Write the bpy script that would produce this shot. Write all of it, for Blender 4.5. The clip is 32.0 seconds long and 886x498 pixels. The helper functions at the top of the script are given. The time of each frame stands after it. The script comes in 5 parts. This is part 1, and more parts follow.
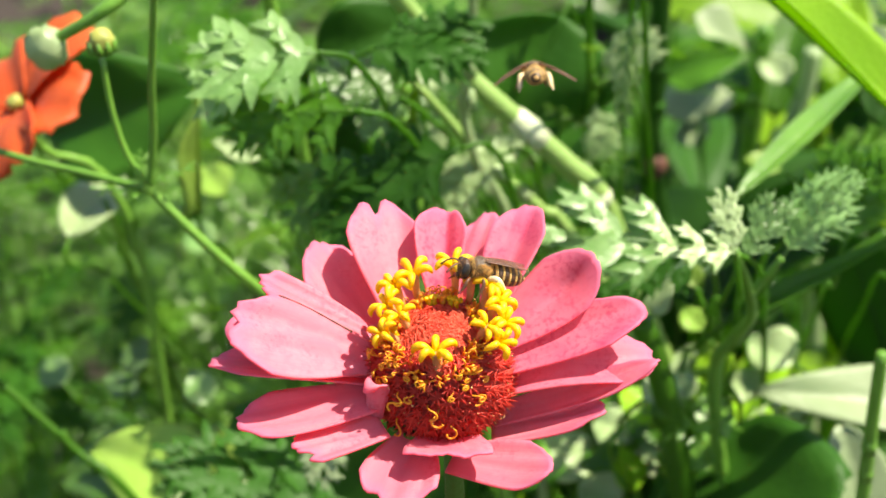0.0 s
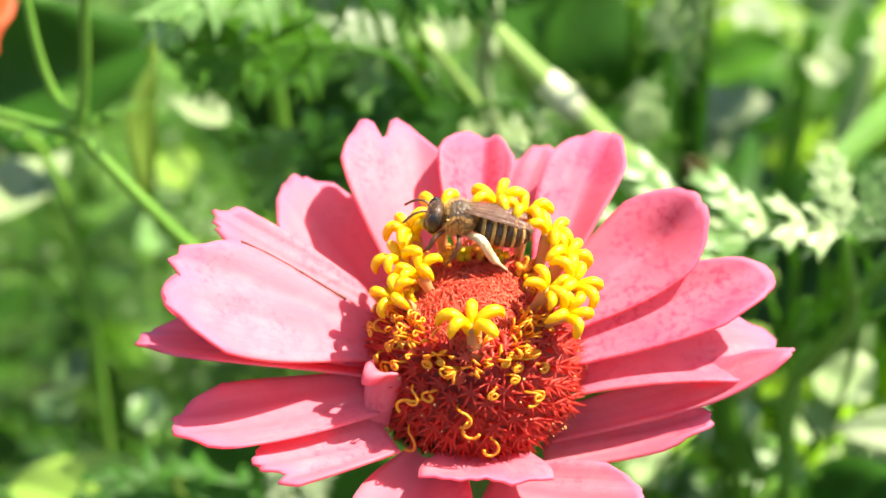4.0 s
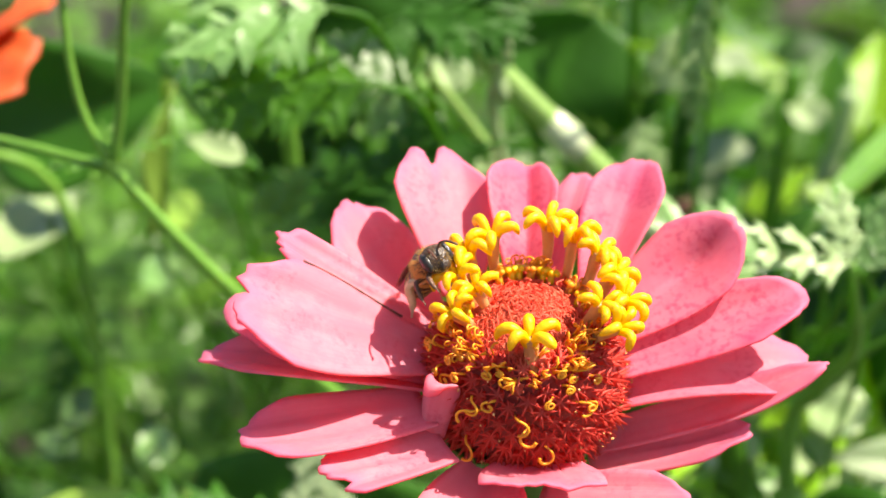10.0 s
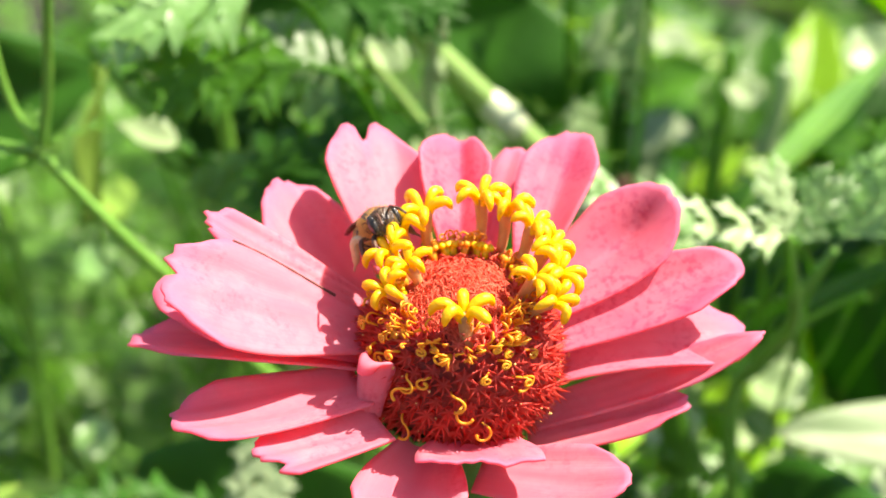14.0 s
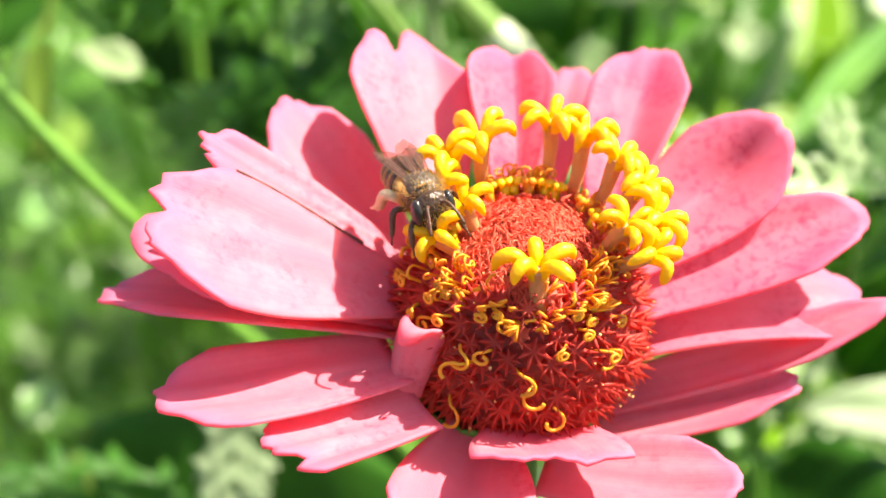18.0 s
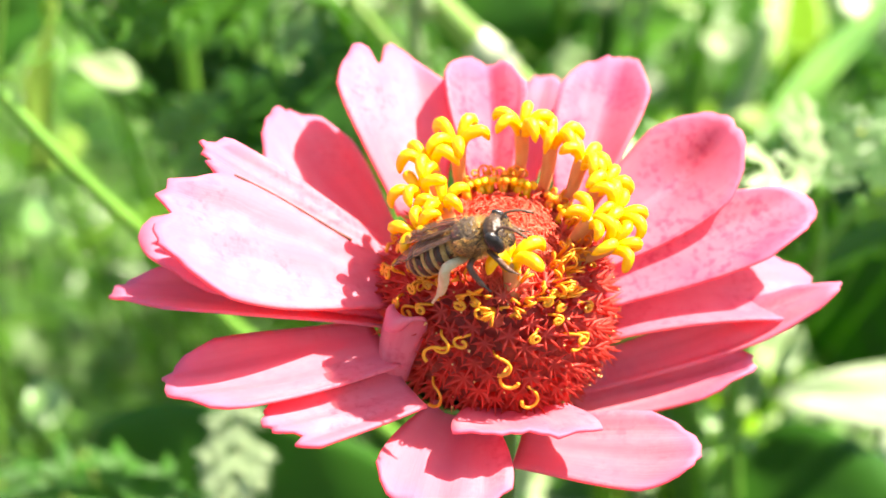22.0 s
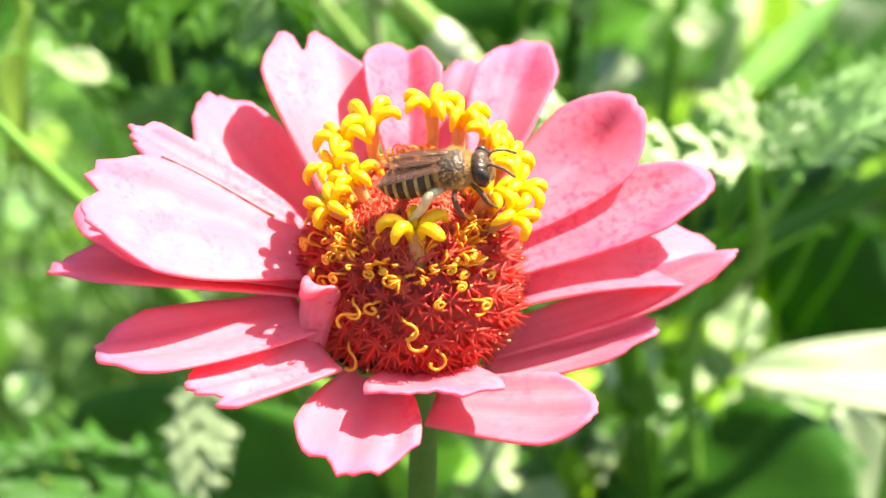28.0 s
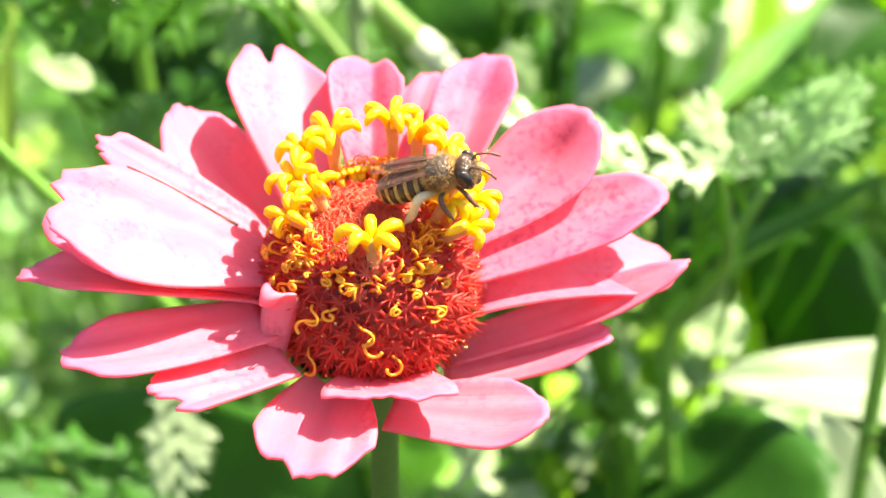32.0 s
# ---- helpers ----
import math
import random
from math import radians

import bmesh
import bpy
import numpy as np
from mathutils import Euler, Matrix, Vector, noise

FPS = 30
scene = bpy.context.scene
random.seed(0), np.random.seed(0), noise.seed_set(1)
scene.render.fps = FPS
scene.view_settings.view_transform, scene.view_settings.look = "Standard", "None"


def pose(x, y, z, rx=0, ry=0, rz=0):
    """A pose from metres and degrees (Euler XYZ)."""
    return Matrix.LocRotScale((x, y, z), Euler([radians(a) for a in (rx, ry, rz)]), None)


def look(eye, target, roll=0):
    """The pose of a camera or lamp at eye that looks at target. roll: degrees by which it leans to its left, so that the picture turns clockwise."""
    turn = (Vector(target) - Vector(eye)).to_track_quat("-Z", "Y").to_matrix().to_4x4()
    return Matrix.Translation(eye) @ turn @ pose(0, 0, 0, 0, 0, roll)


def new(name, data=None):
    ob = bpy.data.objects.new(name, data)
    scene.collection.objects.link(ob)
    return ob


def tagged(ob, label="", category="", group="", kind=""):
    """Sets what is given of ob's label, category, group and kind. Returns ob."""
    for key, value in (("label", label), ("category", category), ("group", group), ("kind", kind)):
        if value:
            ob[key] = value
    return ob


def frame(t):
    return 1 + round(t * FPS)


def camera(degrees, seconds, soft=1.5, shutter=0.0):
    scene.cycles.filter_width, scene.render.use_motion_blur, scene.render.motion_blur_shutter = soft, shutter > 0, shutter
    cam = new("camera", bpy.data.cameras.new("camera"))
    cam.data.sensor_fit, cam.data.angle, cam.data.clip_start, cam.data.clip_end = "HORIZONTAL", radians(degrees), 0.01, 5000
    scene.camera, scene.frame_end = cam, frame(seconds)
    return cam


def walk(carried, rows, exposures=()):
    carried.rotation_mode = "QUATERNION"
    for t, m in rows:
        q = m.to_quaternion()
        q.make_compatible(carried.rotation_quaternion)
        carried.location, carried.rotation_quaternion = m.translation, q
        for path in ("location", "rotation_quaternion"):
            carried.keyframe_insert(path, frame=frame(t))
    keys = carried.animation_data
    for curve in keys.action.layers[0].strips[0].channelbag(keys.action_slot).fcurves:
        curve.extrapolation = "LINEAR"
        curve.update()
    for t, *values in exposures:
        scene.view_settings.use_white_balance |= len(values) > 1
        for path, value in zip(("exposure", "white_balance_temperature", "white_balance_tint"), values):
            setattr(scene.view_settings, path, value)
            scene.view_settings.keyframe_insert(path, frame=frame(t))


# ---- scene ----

# ---- camera and its way ----
cam = camera(36.0, 32.0, soft=1.6)
cam.data.dof.use_dof = True
cam.data.dof.aperture_fstop = 25.0
PATH = [
    (0, (0.02968, -0.14325, 0.55440), (0.01294, -0.05792, 0.50502), -3.92),
    (0.5, (0.02910, -0.13692, 0.54732), (0.01276, -0.05161, 0.49778), -3.62),
    (1, (0.03068, -0.12922, 0.54582), (0.01378, -0.04380, 0.49664), -3.36),
    (1.5, (0.02925, -0.12605, 0.54030), (0.01199, -0.04056, 0.49138), -3.03),
    (2, (0.02433, -0.12000, 0.53648), (0.00784, -0.03465, 0.48706), -2.16),
    (2.5, (0.02302, -0.11349, 0.53277), (0.00749, -0.02777, 0.48367), -2.44),
    (3, (0.02052, -0.11017, 0.52752), (0.00505, -0.02392, 0.47934), -2.24),
    (3.5, (0.01975, -0.10579, 0.52049), (0.00449, -0.01893, 0.47335), -2.52),
    (4, (0.01558, -0.10301, 0.51794), (0.00044, -0.01535, 0.47225), -1.84),
    (4.5, (0.01359, -0.10421, 0.51576), (-0.00132, -0.01601, 0.47106), -2.33),
    (6.5, (0.00891, -0.10242, 0.51565), (-0.00397, -0.01421, 0.47034), -2.17),
    (7, (0.00938, -0.10030, 0.51659), (-0.00348, -0.01145, 0.47253), -1.94),
    (7.5, (0.00999, -0.09949, 0.51734), (-0.00266, -0.01027, 0.47400), -1.73),
    (8, (0.00925, -0.10221, 0.51732), (-0.00326, -0.01272, 0.47447), -1.58),
    (8.5, (0.00878, -0.10607, 0.51649), (-0.00483, -0.01666, 0.47383), -1.74),
    (9, (0.00711, -0.10745, 0.51800), (-0.00571, -0.01810, 0.47496), -1.23),
    (9.5, (0.00896, -0.10987, 0.51828), (-0.00406, -0.02031, 0.47574), -1.38),
    (10, (0.00827, -0.11082, 0.51808), (-0.00418, -0.02105, 0.47583), -1.06),
    (10.5, (0.00592, -0.11210, 0.51807), (-0.00528, -0.02228, 0.47557), -0.68),
    (11, (0.00678, -0.11343, 0.51860), (-0.00472, -0.02366, 0.47608), -1.22),
    (11.5, (0.00706, -0.11352, 0.51858), (-0.00426, -0.02351, 0.47651), -1.42),
    (12, (0.00656, -0.11320, 0.51814), (-0.00412, -0.02331, 0.47563), -1.37),
    (12.5, (0.00840, -0.11234, 0.51752), (-0.00215, -0.02257, 0.47474), -1.59),
    (13, (0.00838, -0.11228, 0.51793), (-0.00076, -0.02272, 0.47441), -1.37),
    (13.5, (0.00936, -0.11187, 0.51668), (0.00052, -0.02220, 0.47330), -1.32),
    (14, (0.00935, -0.10952, 0.51636), (0.00081, -0.01972, 0.47321), -1.18),
    (14.5, (0.00642, -0.10553, 0.51545), (-0.00140, -0.01556, 0.47250), -0.77),
    (16.5, (0.00033, -0.09140, 0.50747), (-0.00489, -0.00158, 0.46383), 0.60),
    (17, (-0.00108, -0.09071, 0.50607), (-0.00590, -0.00099, 0.46217), 0.97),
    (17.5, (-0.00010, -0.09040, 0.50361), (-0.00514, -0.00122, 0.45864), 0.85),
    (18, (-0.00108, -0.08770, 0.50382), (-0.00529, 0.00110, 0.45803), 1.14),
    (18.5, (-0.00242, -0.08712, 0.50341), (-0.00652, 0.00130, 0.45689), 1.26),
    (19, (-0.00348, -0.08911, 0.50323), (-0.00821, -0.00049, 0.45715), 1.24),
    (19.5, (-0.00246, -0.09435, 0.50544), (-0.00695, -0.00548, 0.45980), 1.24),
    (20, (-0.00253, -0.09572, 0.50664), (-0.00676, -0.00646, 0.46175), 1.24),
    (20.5, (-0.00216, -0.09495, 0.50726), (-0.00624, -0.00578, 0.46218), 1.08),
    (21, (-0.00152, -0.09545, 0.50784), (-0.00525, -0.00631, 0.46266), 0.87),
    (21.5, (-0.00102, -0.09685, 0.50719), (-0.00502, -0.00747, 0.46251), 0.54),
    (22, (0.00013, -0.09590, 0.50735), (-0.00354, -0.00696, 0.46178), 0.31),
    (22.5, (0.00141, -0.09534, 0.50699), (-0.00165, -0.00671, 0.46078), 0.28),
    (23, (0.00406, -0.09391, 0.50691), (0.00052, -0.00536, 0.46058), -0.07),
    (23.5, (0.00505, -0.09416, 0.50672), (0.00166, -0.00579, 0.46003), -0.10),
    (24, (0.00524, -0.09441, 0.50569), (0.00219, -0.00607, 0.45894), -0.27),
    (24.5, (0.00508, -0.09426, 0.50588), (0.00147, -0.00590, 0.45919), -0.62),
    (25, (0.00418, -0.09393, 0.50570), (0.00118, -0.00568, 0.45878), -0.44),
    (25.5, (0.00458, -0.09786, 0.50613), (0.00151, -0.00958, 0.45925), -0.79),
    (27.5, (0.01006, -0.10257, 0.50889), (0.00529, -0.01385, 0.46300), -0.98),
    (28, (0.00836, -0.10257, 0.50894), (0.00383, -0.01384, 0.46303), -0.76),
    (28.5, (0.01018, -0.10218, 0.50960), (0.00491, -0.01354, 0.46361), -1.21),
    (29, (0.01061, -0.10263, 0.51048), (0.00537, -0.01372, 0.46501), -1.24),
    (29.5, (0.01112, -0.10245, 0.51139), (0.00568, -0.01356, 0.46591), -1.38),
    (30, (0.01116, -0.10367, 0.51070), (0.00579, -0.01455, 0.46565), -1.49),
    (30.5, (0.01206, -0.10459, 0.51114), (0.00646, -0.01552, 0.46603), -1.31),
    (31, (0.01210, -0.10488, 0.51150), (0.00690, -0.01606, 0.46585), -0.98),
    (31.5, (0.01247, -0.10527, 0.51191), (0.00712, -0.01651, 0.46616), -0.94),
    (32, (0.01226, -0.10492, 0.51063), (0.00752, -0.01606, 0.46501), -0.54),
]
BEE = [
    (0, pose(0.00727, 0.00270, 0.46688, 2, -19, -155)),
    (1, pose(0.00395, 0.00060, 0.46789, -13, -4, -173)),
    (2, pose(0.00207, 0.00074, 0.46709, -13, -13, -172)),
    (3, pose(0.00097, 0.00021, 0.46727, -13, -10, -173)),
    (4, pose(0.00126, -0.00025, 0.46696, -13, -12, -171)),
    (4.5, pose(-0.00040, 0.00029, 0.46700, -13, -13, -174)),
    (5.5, pose(-0.00092, 0.00089, 0.46644, -2, -19, -160)),
    (6.5, pose(-0.00258, 0.00193, 0.46597, 8, -23, -130)),
    (7, pose(-0.00241, 0.00361, 0.46554, 6, -27, -119)),
    (7.5, pose(-0.00601, 0.00344, 0.46562, 5, -9, -72)),
    (8, pose(-0.00882, 0.00352, 0.46357, 11, -33, -63)),
    (8.5, pose(-0.00899, 0.00061, 0.46317, 21, -39, -58)),
    (9, pose(-0.00940, 0.00012, 0.46330, 26, -44, -51)),
    (9.5, pose(-0.00980, 0.00010, 0.46327, 24, -43, -55)),
    (10, pose(-0.00893, 0.00030, 0.46333, 22, -42, -59)),
    (11, pose(-0.00904, 0.00083, 0.46330, 24, -46, -60)),
    (12, pose(-0.00744, 0.00293, 0.46409, 24, -43, -55)),
    (13, pose(-0.00813, 0.00269, 0.46427, 24, -42, -55)),
    (13.5, pose(-0.00843, 0.00366, 0.46454, 19, -38, -59)),
    (14, pose(-0.00779, 0.00271, 0.46425, 16, -33, -62)),
    (14.5, pose(-0.00850, 0.00292, 0.46407, 16, -34, -63)),
    (15.5, pose(-0.00725, 0.00151, 0.46392, 15, -27, -61)),
    (16.5, pose(-0.00706, -0.00064, 0.46388, 14, -25, -63)),
    (17, pose(-0.00609, -0.00070, 0.46470, 15, -22, -56)),
    (17.5, pose(-0.00667, -0.00121, 0.46496, 14, -16, -57)),
    (18, pose(-0.00742, -0.00161, 0.46445, 11, 2, -65)),
    (18.5, pose(-0.00779, -0.00203, 0.46506, 8, 8, -71)),
    (19, pose(-0.00719, -0.00113, 0.46500, 11, 8, -62)),
    (19.5, pose(-0.00778, -0.00292, 0.46493, 11, 16, -60)),
    (20, pose(-0.00765, -0.00748, 0.46587, 9, 36, -65)),
    (20.5, pose(-0.00686, -0.00835, 0.46500, 14, 20, -51)),
    (21, pose(-0.00529, -0.00957, 0.46359, 19, -13, -37)),
    (21.5, pose(-0.00454, -0.00878, 0.46307, 24, -27, -25)),
    (22, pose(-0.00289, -0.00886, 0.46300, 24, -28, -23)),
    (22.5, pose(-0.00163, -0.00827, 0.46348, 22, -22, -28)),
    (23, pose(-0.00322, -0.01081, 0.46337, 20, -13, -32)),
    (23.5, pose(-0.00439, -0.01127, 0.46301, 19, -14, -38)),
    (24, pose(-0.00311, -0.01028, 0.46271, 23, -25, -25)),
    (24.5, pose(-0.00307, -0.00897, 0.46265, 27, -36, -12)),
    (25, pose(-0.00328, -0.00870, 0.46238, 28, -39, -20)),
    (25.5, pose(-0.00261, -0.00897, 0.46250, 28, -39, -11)),
    (26.5, pose(-0.00082, -0.00852, 0.46355, 22, -25, -12)),
    (27.5, pose(0.00153, -0.00762, 0.46519, 26, -15, -10)),
    (28, pose(0.00259, -0.00668, 0.46578, 26, -12, -7)),
    (28.5, pose(0.00333, -0.00775, 0.46557, 26, -10, -11)),
    (29, pose(0.00389, -0.00790, 0.46554, 26, -9, -13)),
    (29.5, pose(0.00431, -0.00769, 0.46547, 26, -11, -14)),
    (30, pose(0.00442, -0.00598, 0.46538, 26, -18, -16)),
    (30.5, pose(0.00416, -0.00601, 0.46556, 26, -15, -15)),
    (31, pose(0.00464, -0.00521, 0.46567, 26, -16, -18)),
    (31.5, pose(0.00512, -0.00472, 0.46578, 26, -17, -16)),
    (32, pose(0.00523, -0.00505, 0.46562, 26, -18, -15)),
]

EXPOSURES = [(0, 1.05, 7150, 12), (2, 1.15, 7150, 12), (4, 1.38, 7150, 12), (9, 1.15, 7150, 12), (13, 1.27, 7150, 12), (19, 1.55, 7150, 12), (23, 1.82, 7150, 12), (28, 1.78, 7150, 12), (29.5, 1.81, 7150, 12), (31, 1.93, 7150, 12), (32, 1.88, 7150, 12)]
walk(cam, [(t, look(eye, target, roll)) for t, eye, target, roll in PATH], EXPOSURES)

# ---- sky and sun ----
SUN_AZ, SUN_EL = 12.0, 59.0          # degrees: from +x towards +y, above the ground
world = bpy.data.worlds.new("sky")
scene.world = world
world.use_nodes = True
wt = world.node_tree
sky = wt.nodes.new("ShaderNodeTexSky")
sky.sky_type = "NISHITA"
sky.sun_disc = False
sky.sun_elevation = radians(SUN_EL)
sky.sun_rotation = radians(90 - SUN_AZ)
wt.links.new(sky.outputs[0], wt.nodes["Background"].inputs[0])
wt.nodes["Background"].inputs[1].default_value = 0.10
sun = new("sun", bpy.data.lights.new("sun", "SUN"))
sun.data.energy, sun.data.angle, sun.data.color = 5.0, radians(0.55), (1.0, 0.95, 0.86)
S = Vector((math.cos(radians(SUN_AZ)) * math.cos(radians(SUN_EL)), math.sin(radians(SUN_AZ)) * math.cos(radians(SUN_EL)), math.sin(radians(SUN_EL))))
sun.matrix_world = look(S * 5, (0, 0, 0))

# ---- materials ----
CM = 0.01


def nodes(name):
    m = bpy.data.materials.new(name)
    m.use_nodes = True
    t = m.node_tree
    return m, t, t.nodes["Principled BSDF"], t.nodes["Material Output"]


def add(t, kind, **values):
    n = t.nodes.new(kind)
    for k, v in values.items():
        n.inputs[k.replace("_", " ")].default_value = v
    return n


def ramp(t, source, stops):
    n = t.nodes.new("ShaderNodeValToRGB")
    e = n.color_ramp.elements
    while len(e) < len(stops):
        e.new(0.5)
    for i, (p, c) in enumerate(stops):
        e[i].position, e[i].color = p, (*c, 1)
    t.links.new(source, n.inputs[0])
    return n.outputs[0]


def mix(t, f, a, b, blend="MIX"):
    n = t.nodes.new("ShaderNodeMix")
    n.data_type, n.blend_type = "RGBA", blend
    for i, v in ((0, f), (6, a), (7, b)):
        if isinstance(v, bpy.types.NodeSocket):
            t.links.new(v, n.inputs[i])
        else:
            n.inputs[i].default_value = v if i == 0 else (*v, 1)
    return n.outputs[2]


def noise_of(t, coord, scale, detail=3.0, rough=0.55):
    n = add(t, "ShaderNodeTexNoise", Scale=scale, Detail=detail, Roughness=rough)
    t.links.new(coord, n.inputs["Vector"])
    return n.outputs[0]


def scaled(t, coord, sx, sy, sz):
    n = t.nodes.new("ShaderNodeMapping")
    n.inputs["Scale"].default_value = (sx, sy, sz)
    t.links.new(coord, n.inputs[0])
    return n.outputs[0]


def bump(t, height, strength, distance, to):
    n = add(t, "ShaderNodeBump", Strength=strength, Distance=distance)
    t.links.new(height, n.inputs["Height"])
    t.links.new(n.outputs[0], to.inputs["Normal"])
    return n.outputs[0]


def leafy(name, base, dark, through_colour, share, rough, vein=False, spec=0.35, low=0.65, high=1.5):
    """A thin plant surface: a glossy skin and light that passes through it."""
    m, t, b, out = nodes(name)
    co = t.nodes.new("ShaderNodeTexCoord")
    ob = co.outputs["Object"]
    info = t.nodes.new("ShaderNodeObjectInfo")
    big = noise_of(t, ob, 55.0, 4)
    col = mix(t, ramp(t, big, [(0.35, (0, 0, 0)), (0.68, (1, 1, 1))]), dark, base)
    fine = noise_of(t, ob, 900.0, 3)
    col = mix(t, 0.25, col, mix(t, fine, dark, base))
    hsv = add(t, "ShaderNodeHueSaturation")
    mr = add(t, "ShaderNodeMapRange", To_Min=low, To_Max=high)
    t.links.new(info.outputs["Random"], mr.inputs["Value"])
    t.links.new(mr.outputs[0], hsv.inputs["Value"])
    t.links.new(col, hsv.inputs["Color"])
    col = hsv.outputs[0]
    height = fine
    if vein:
        uv = co.outputs["UV"]
        lines = noise_of(t, scaled(t, uv, 26.0, 1.2, 1.0), 1.0, 2)
        col = mix(t, ramp(t, lines, [(0.38, (1, 1, 1)), (0.5, (0, 0, 0))]), col, dark)
        height = lines
    t.links.new(col, b.inputs["Base Color"])
    b.inputs["Roughness"].default_value = rough
    b.inputs["Specular IOR Level"].default_value = spec
    normal = bump(t, height, 0.35, 0.0006, b)
    tr = t.nodes.new("ShaderNodeBsdfTranslucent")
    t.links.new(mix(t, 0.75, col, through_colour), tr.inputs[0])
    t.links.new(normal, tr.inputs["Normal"])
    mx = t.nodes.new("ShaderNodeMixShader")
    mx.inputs[0].default_value = share
    t.links.new(b.outputs[0], mx.inputs[1])
    t.links.new(tr.outputs[0], mx.inputs[2])
    t.links.new(mx.outputs[0], out.inputs[0])
    return m


def petal_material(name, base, base_dark, dark_patch, flecks, spread):
    m, t, b, out = nodes(name)
    co = t.nodes.new("ShaderNodeTexCoord")
    uv, ob = co.outputs["UV"], co.outputs["Object"]
    sep = t.nodes.new("ShaderNodeSeparateXYZ")
    t.links.new(uv, sep.inputs[0])
    deep, tip = (0.80, 0.18, 0.27), (0.85, 0.26, 0.43)
    col = mix(t, ramp(t, noise_of(t, ob, 140.0, 4), [(0.36, (0, 0, 0)), (0.62, (1, 1, 1))]), base_dark, base)
    # veins that run from the base to the tip
    warp = add(t, "ShaderNodeVectorMath")
    warp.operation = "MULTIPLY_ADD"
    wob = add(t, "ShaderNodeTexNoise", Scale=260.0, Detail=2.0)
    t.links.new(ob, wob.inputs["Vector"])
    t.links.new(wob.outputs["Color"], warp.inputs[0])
    warp.inputs[1].default_value = (0.09, 0.0, 0.0)
    t.links.new(uv, warp.inputs[2])
    veins = noise_of(t, scaled(t, warp.outputs[0], 30.0, 1.6, 1.0), 1.0, 3, 0.6)
    # broad lengthwise streaks that put the shade of folds into the colour
    fold_shade = noise_of(t, scaled(t, warp.outputs[0], 4.5, 0.8, 1.0), 1.0, 2, 0.5)
    col = mix(t, ramp(t, fold_shade, [(0.34, (0.5, 0.5, 0.5)), (0.60, (0, 0, 0))]), col, (0.78, 0.16, 0.27))
    col = mix(t, ramp(t, veins, [(0.34, (0.14, 0.14, 0.14)), (0.52, (0, 0, 0))]), col, deep)
    col = mix(t, ramp(t, noise_of(t, ob, 900.0, 3, 0.65), [(0.40, (0.5, 0.5, 0.5)), (0.58, (0, 0, 0))]), col, (0.84, 0.25, 0.35))
    # broad darker patches
    col = mix(t, ramp(t, noise_of(t, ob, 75.0, 3, 0.6), [(0.52, (0, 0, 0)), (0.66, (dark_patch, dark_patch, dark_patch))]), col, (0.72, 0.12, 0.24))
    # purple-red flecks
    fleck = noise_of(t, ob, 1500.0, 3)
    patch = noise_of(t, ob, 150.0, 3)
    f1 = ramp(t, fleck, [(0.49, (0, 0, 0)), (0.66, (flecks, flecks, flecks))])
    f2 = ramp(t, patch, [(0.50 - spread, (0, 0, 0)), (0.62 - spread, (1, 1, 1))])
    col = mix(t, mix(t, 1.0, f1, f2, "MULTIPLY"), col, (0.58, 0.06, 0.17))
    # margin at the tip is more magenta
    edge = ramp(t, sep.outputs[1], [(0.82, (0, 0, 0)), (1.0, (0.8, 0.8, 0.8))])
    col = mix(t, edge, col, tip)
    t.links.new(col, b.inputs["Base Color"])
    b.inputs["Roughness"].default_value = 0.5
    b.inputs["Specular IOR Level"].default_value = 0.2
    normal = bump(t, mix(t, 0.3, veins, noise_of(t, ob, 1500.0, 2)), 0.16, 0.0005, b)
    tr = t.nodes.new("ShaderNodeBsdfTranslucent")
    t.links.new(mix(t, 0.90, col, (1.0, 0.19, 0.145)), tr.inputs[0])
    mx = t.nodes.new("ShaderNodeMixShader")
    mx.inputs[0].default_value = 0.5
    t.links.new(b.outputs[0], mx.inputs[1])
    t.links.new(tr.outputs[0], mx.inputs[2])
    t.links.new(mx.outputs[0], out.inputs[0])
    return m


def plain(name, colour, other, rough, scale=400.0, relief=0.3, metal=0.0, spec=0.5, through_share=0.0):
    m, t, b, out = nodes(name)
    co = t.nodes.new("ShaderNodeTexCoord")
    n1 = noise_of(t, co.outputs["Object"], scale, 4)
    n2 = noise_of(t, co.outputs["Object"], scale * 5, 2)
    col = mix(t, ramp(t, n1, [(0.35, (0, 0, 0)), (0.65, (1, 1, 1))]), other, colour)
    col = mix(t, 0.3, col, mix(t, n2, other, colour))
    t.links.new(col, b.inputs["Base Color"])
    b.inputs["Roughness"].default_value, b.inputs["Metallic"].default_value = rough, metal
    b.inputs["Specular IOR Level"].default_value = spec
    bump(t, n2, relief, 0.0004, b)
    if through_share:
        tr = t.nodes.new("ShaderNodeBsdfTranslucent")
        t.links.new(col, tr.inputs[0])
        mx = t.nodes.new("ShaderNodeMixShader")
        mx.inputs[0].default_value = through_share
        t.links.new(b.outputs[0], mx.inputs[1])
        t.links.new(tr.outputs[0], mx.inputs[2])
        t.links.new(mx.outputs[0], out.inputs[0])
    return m


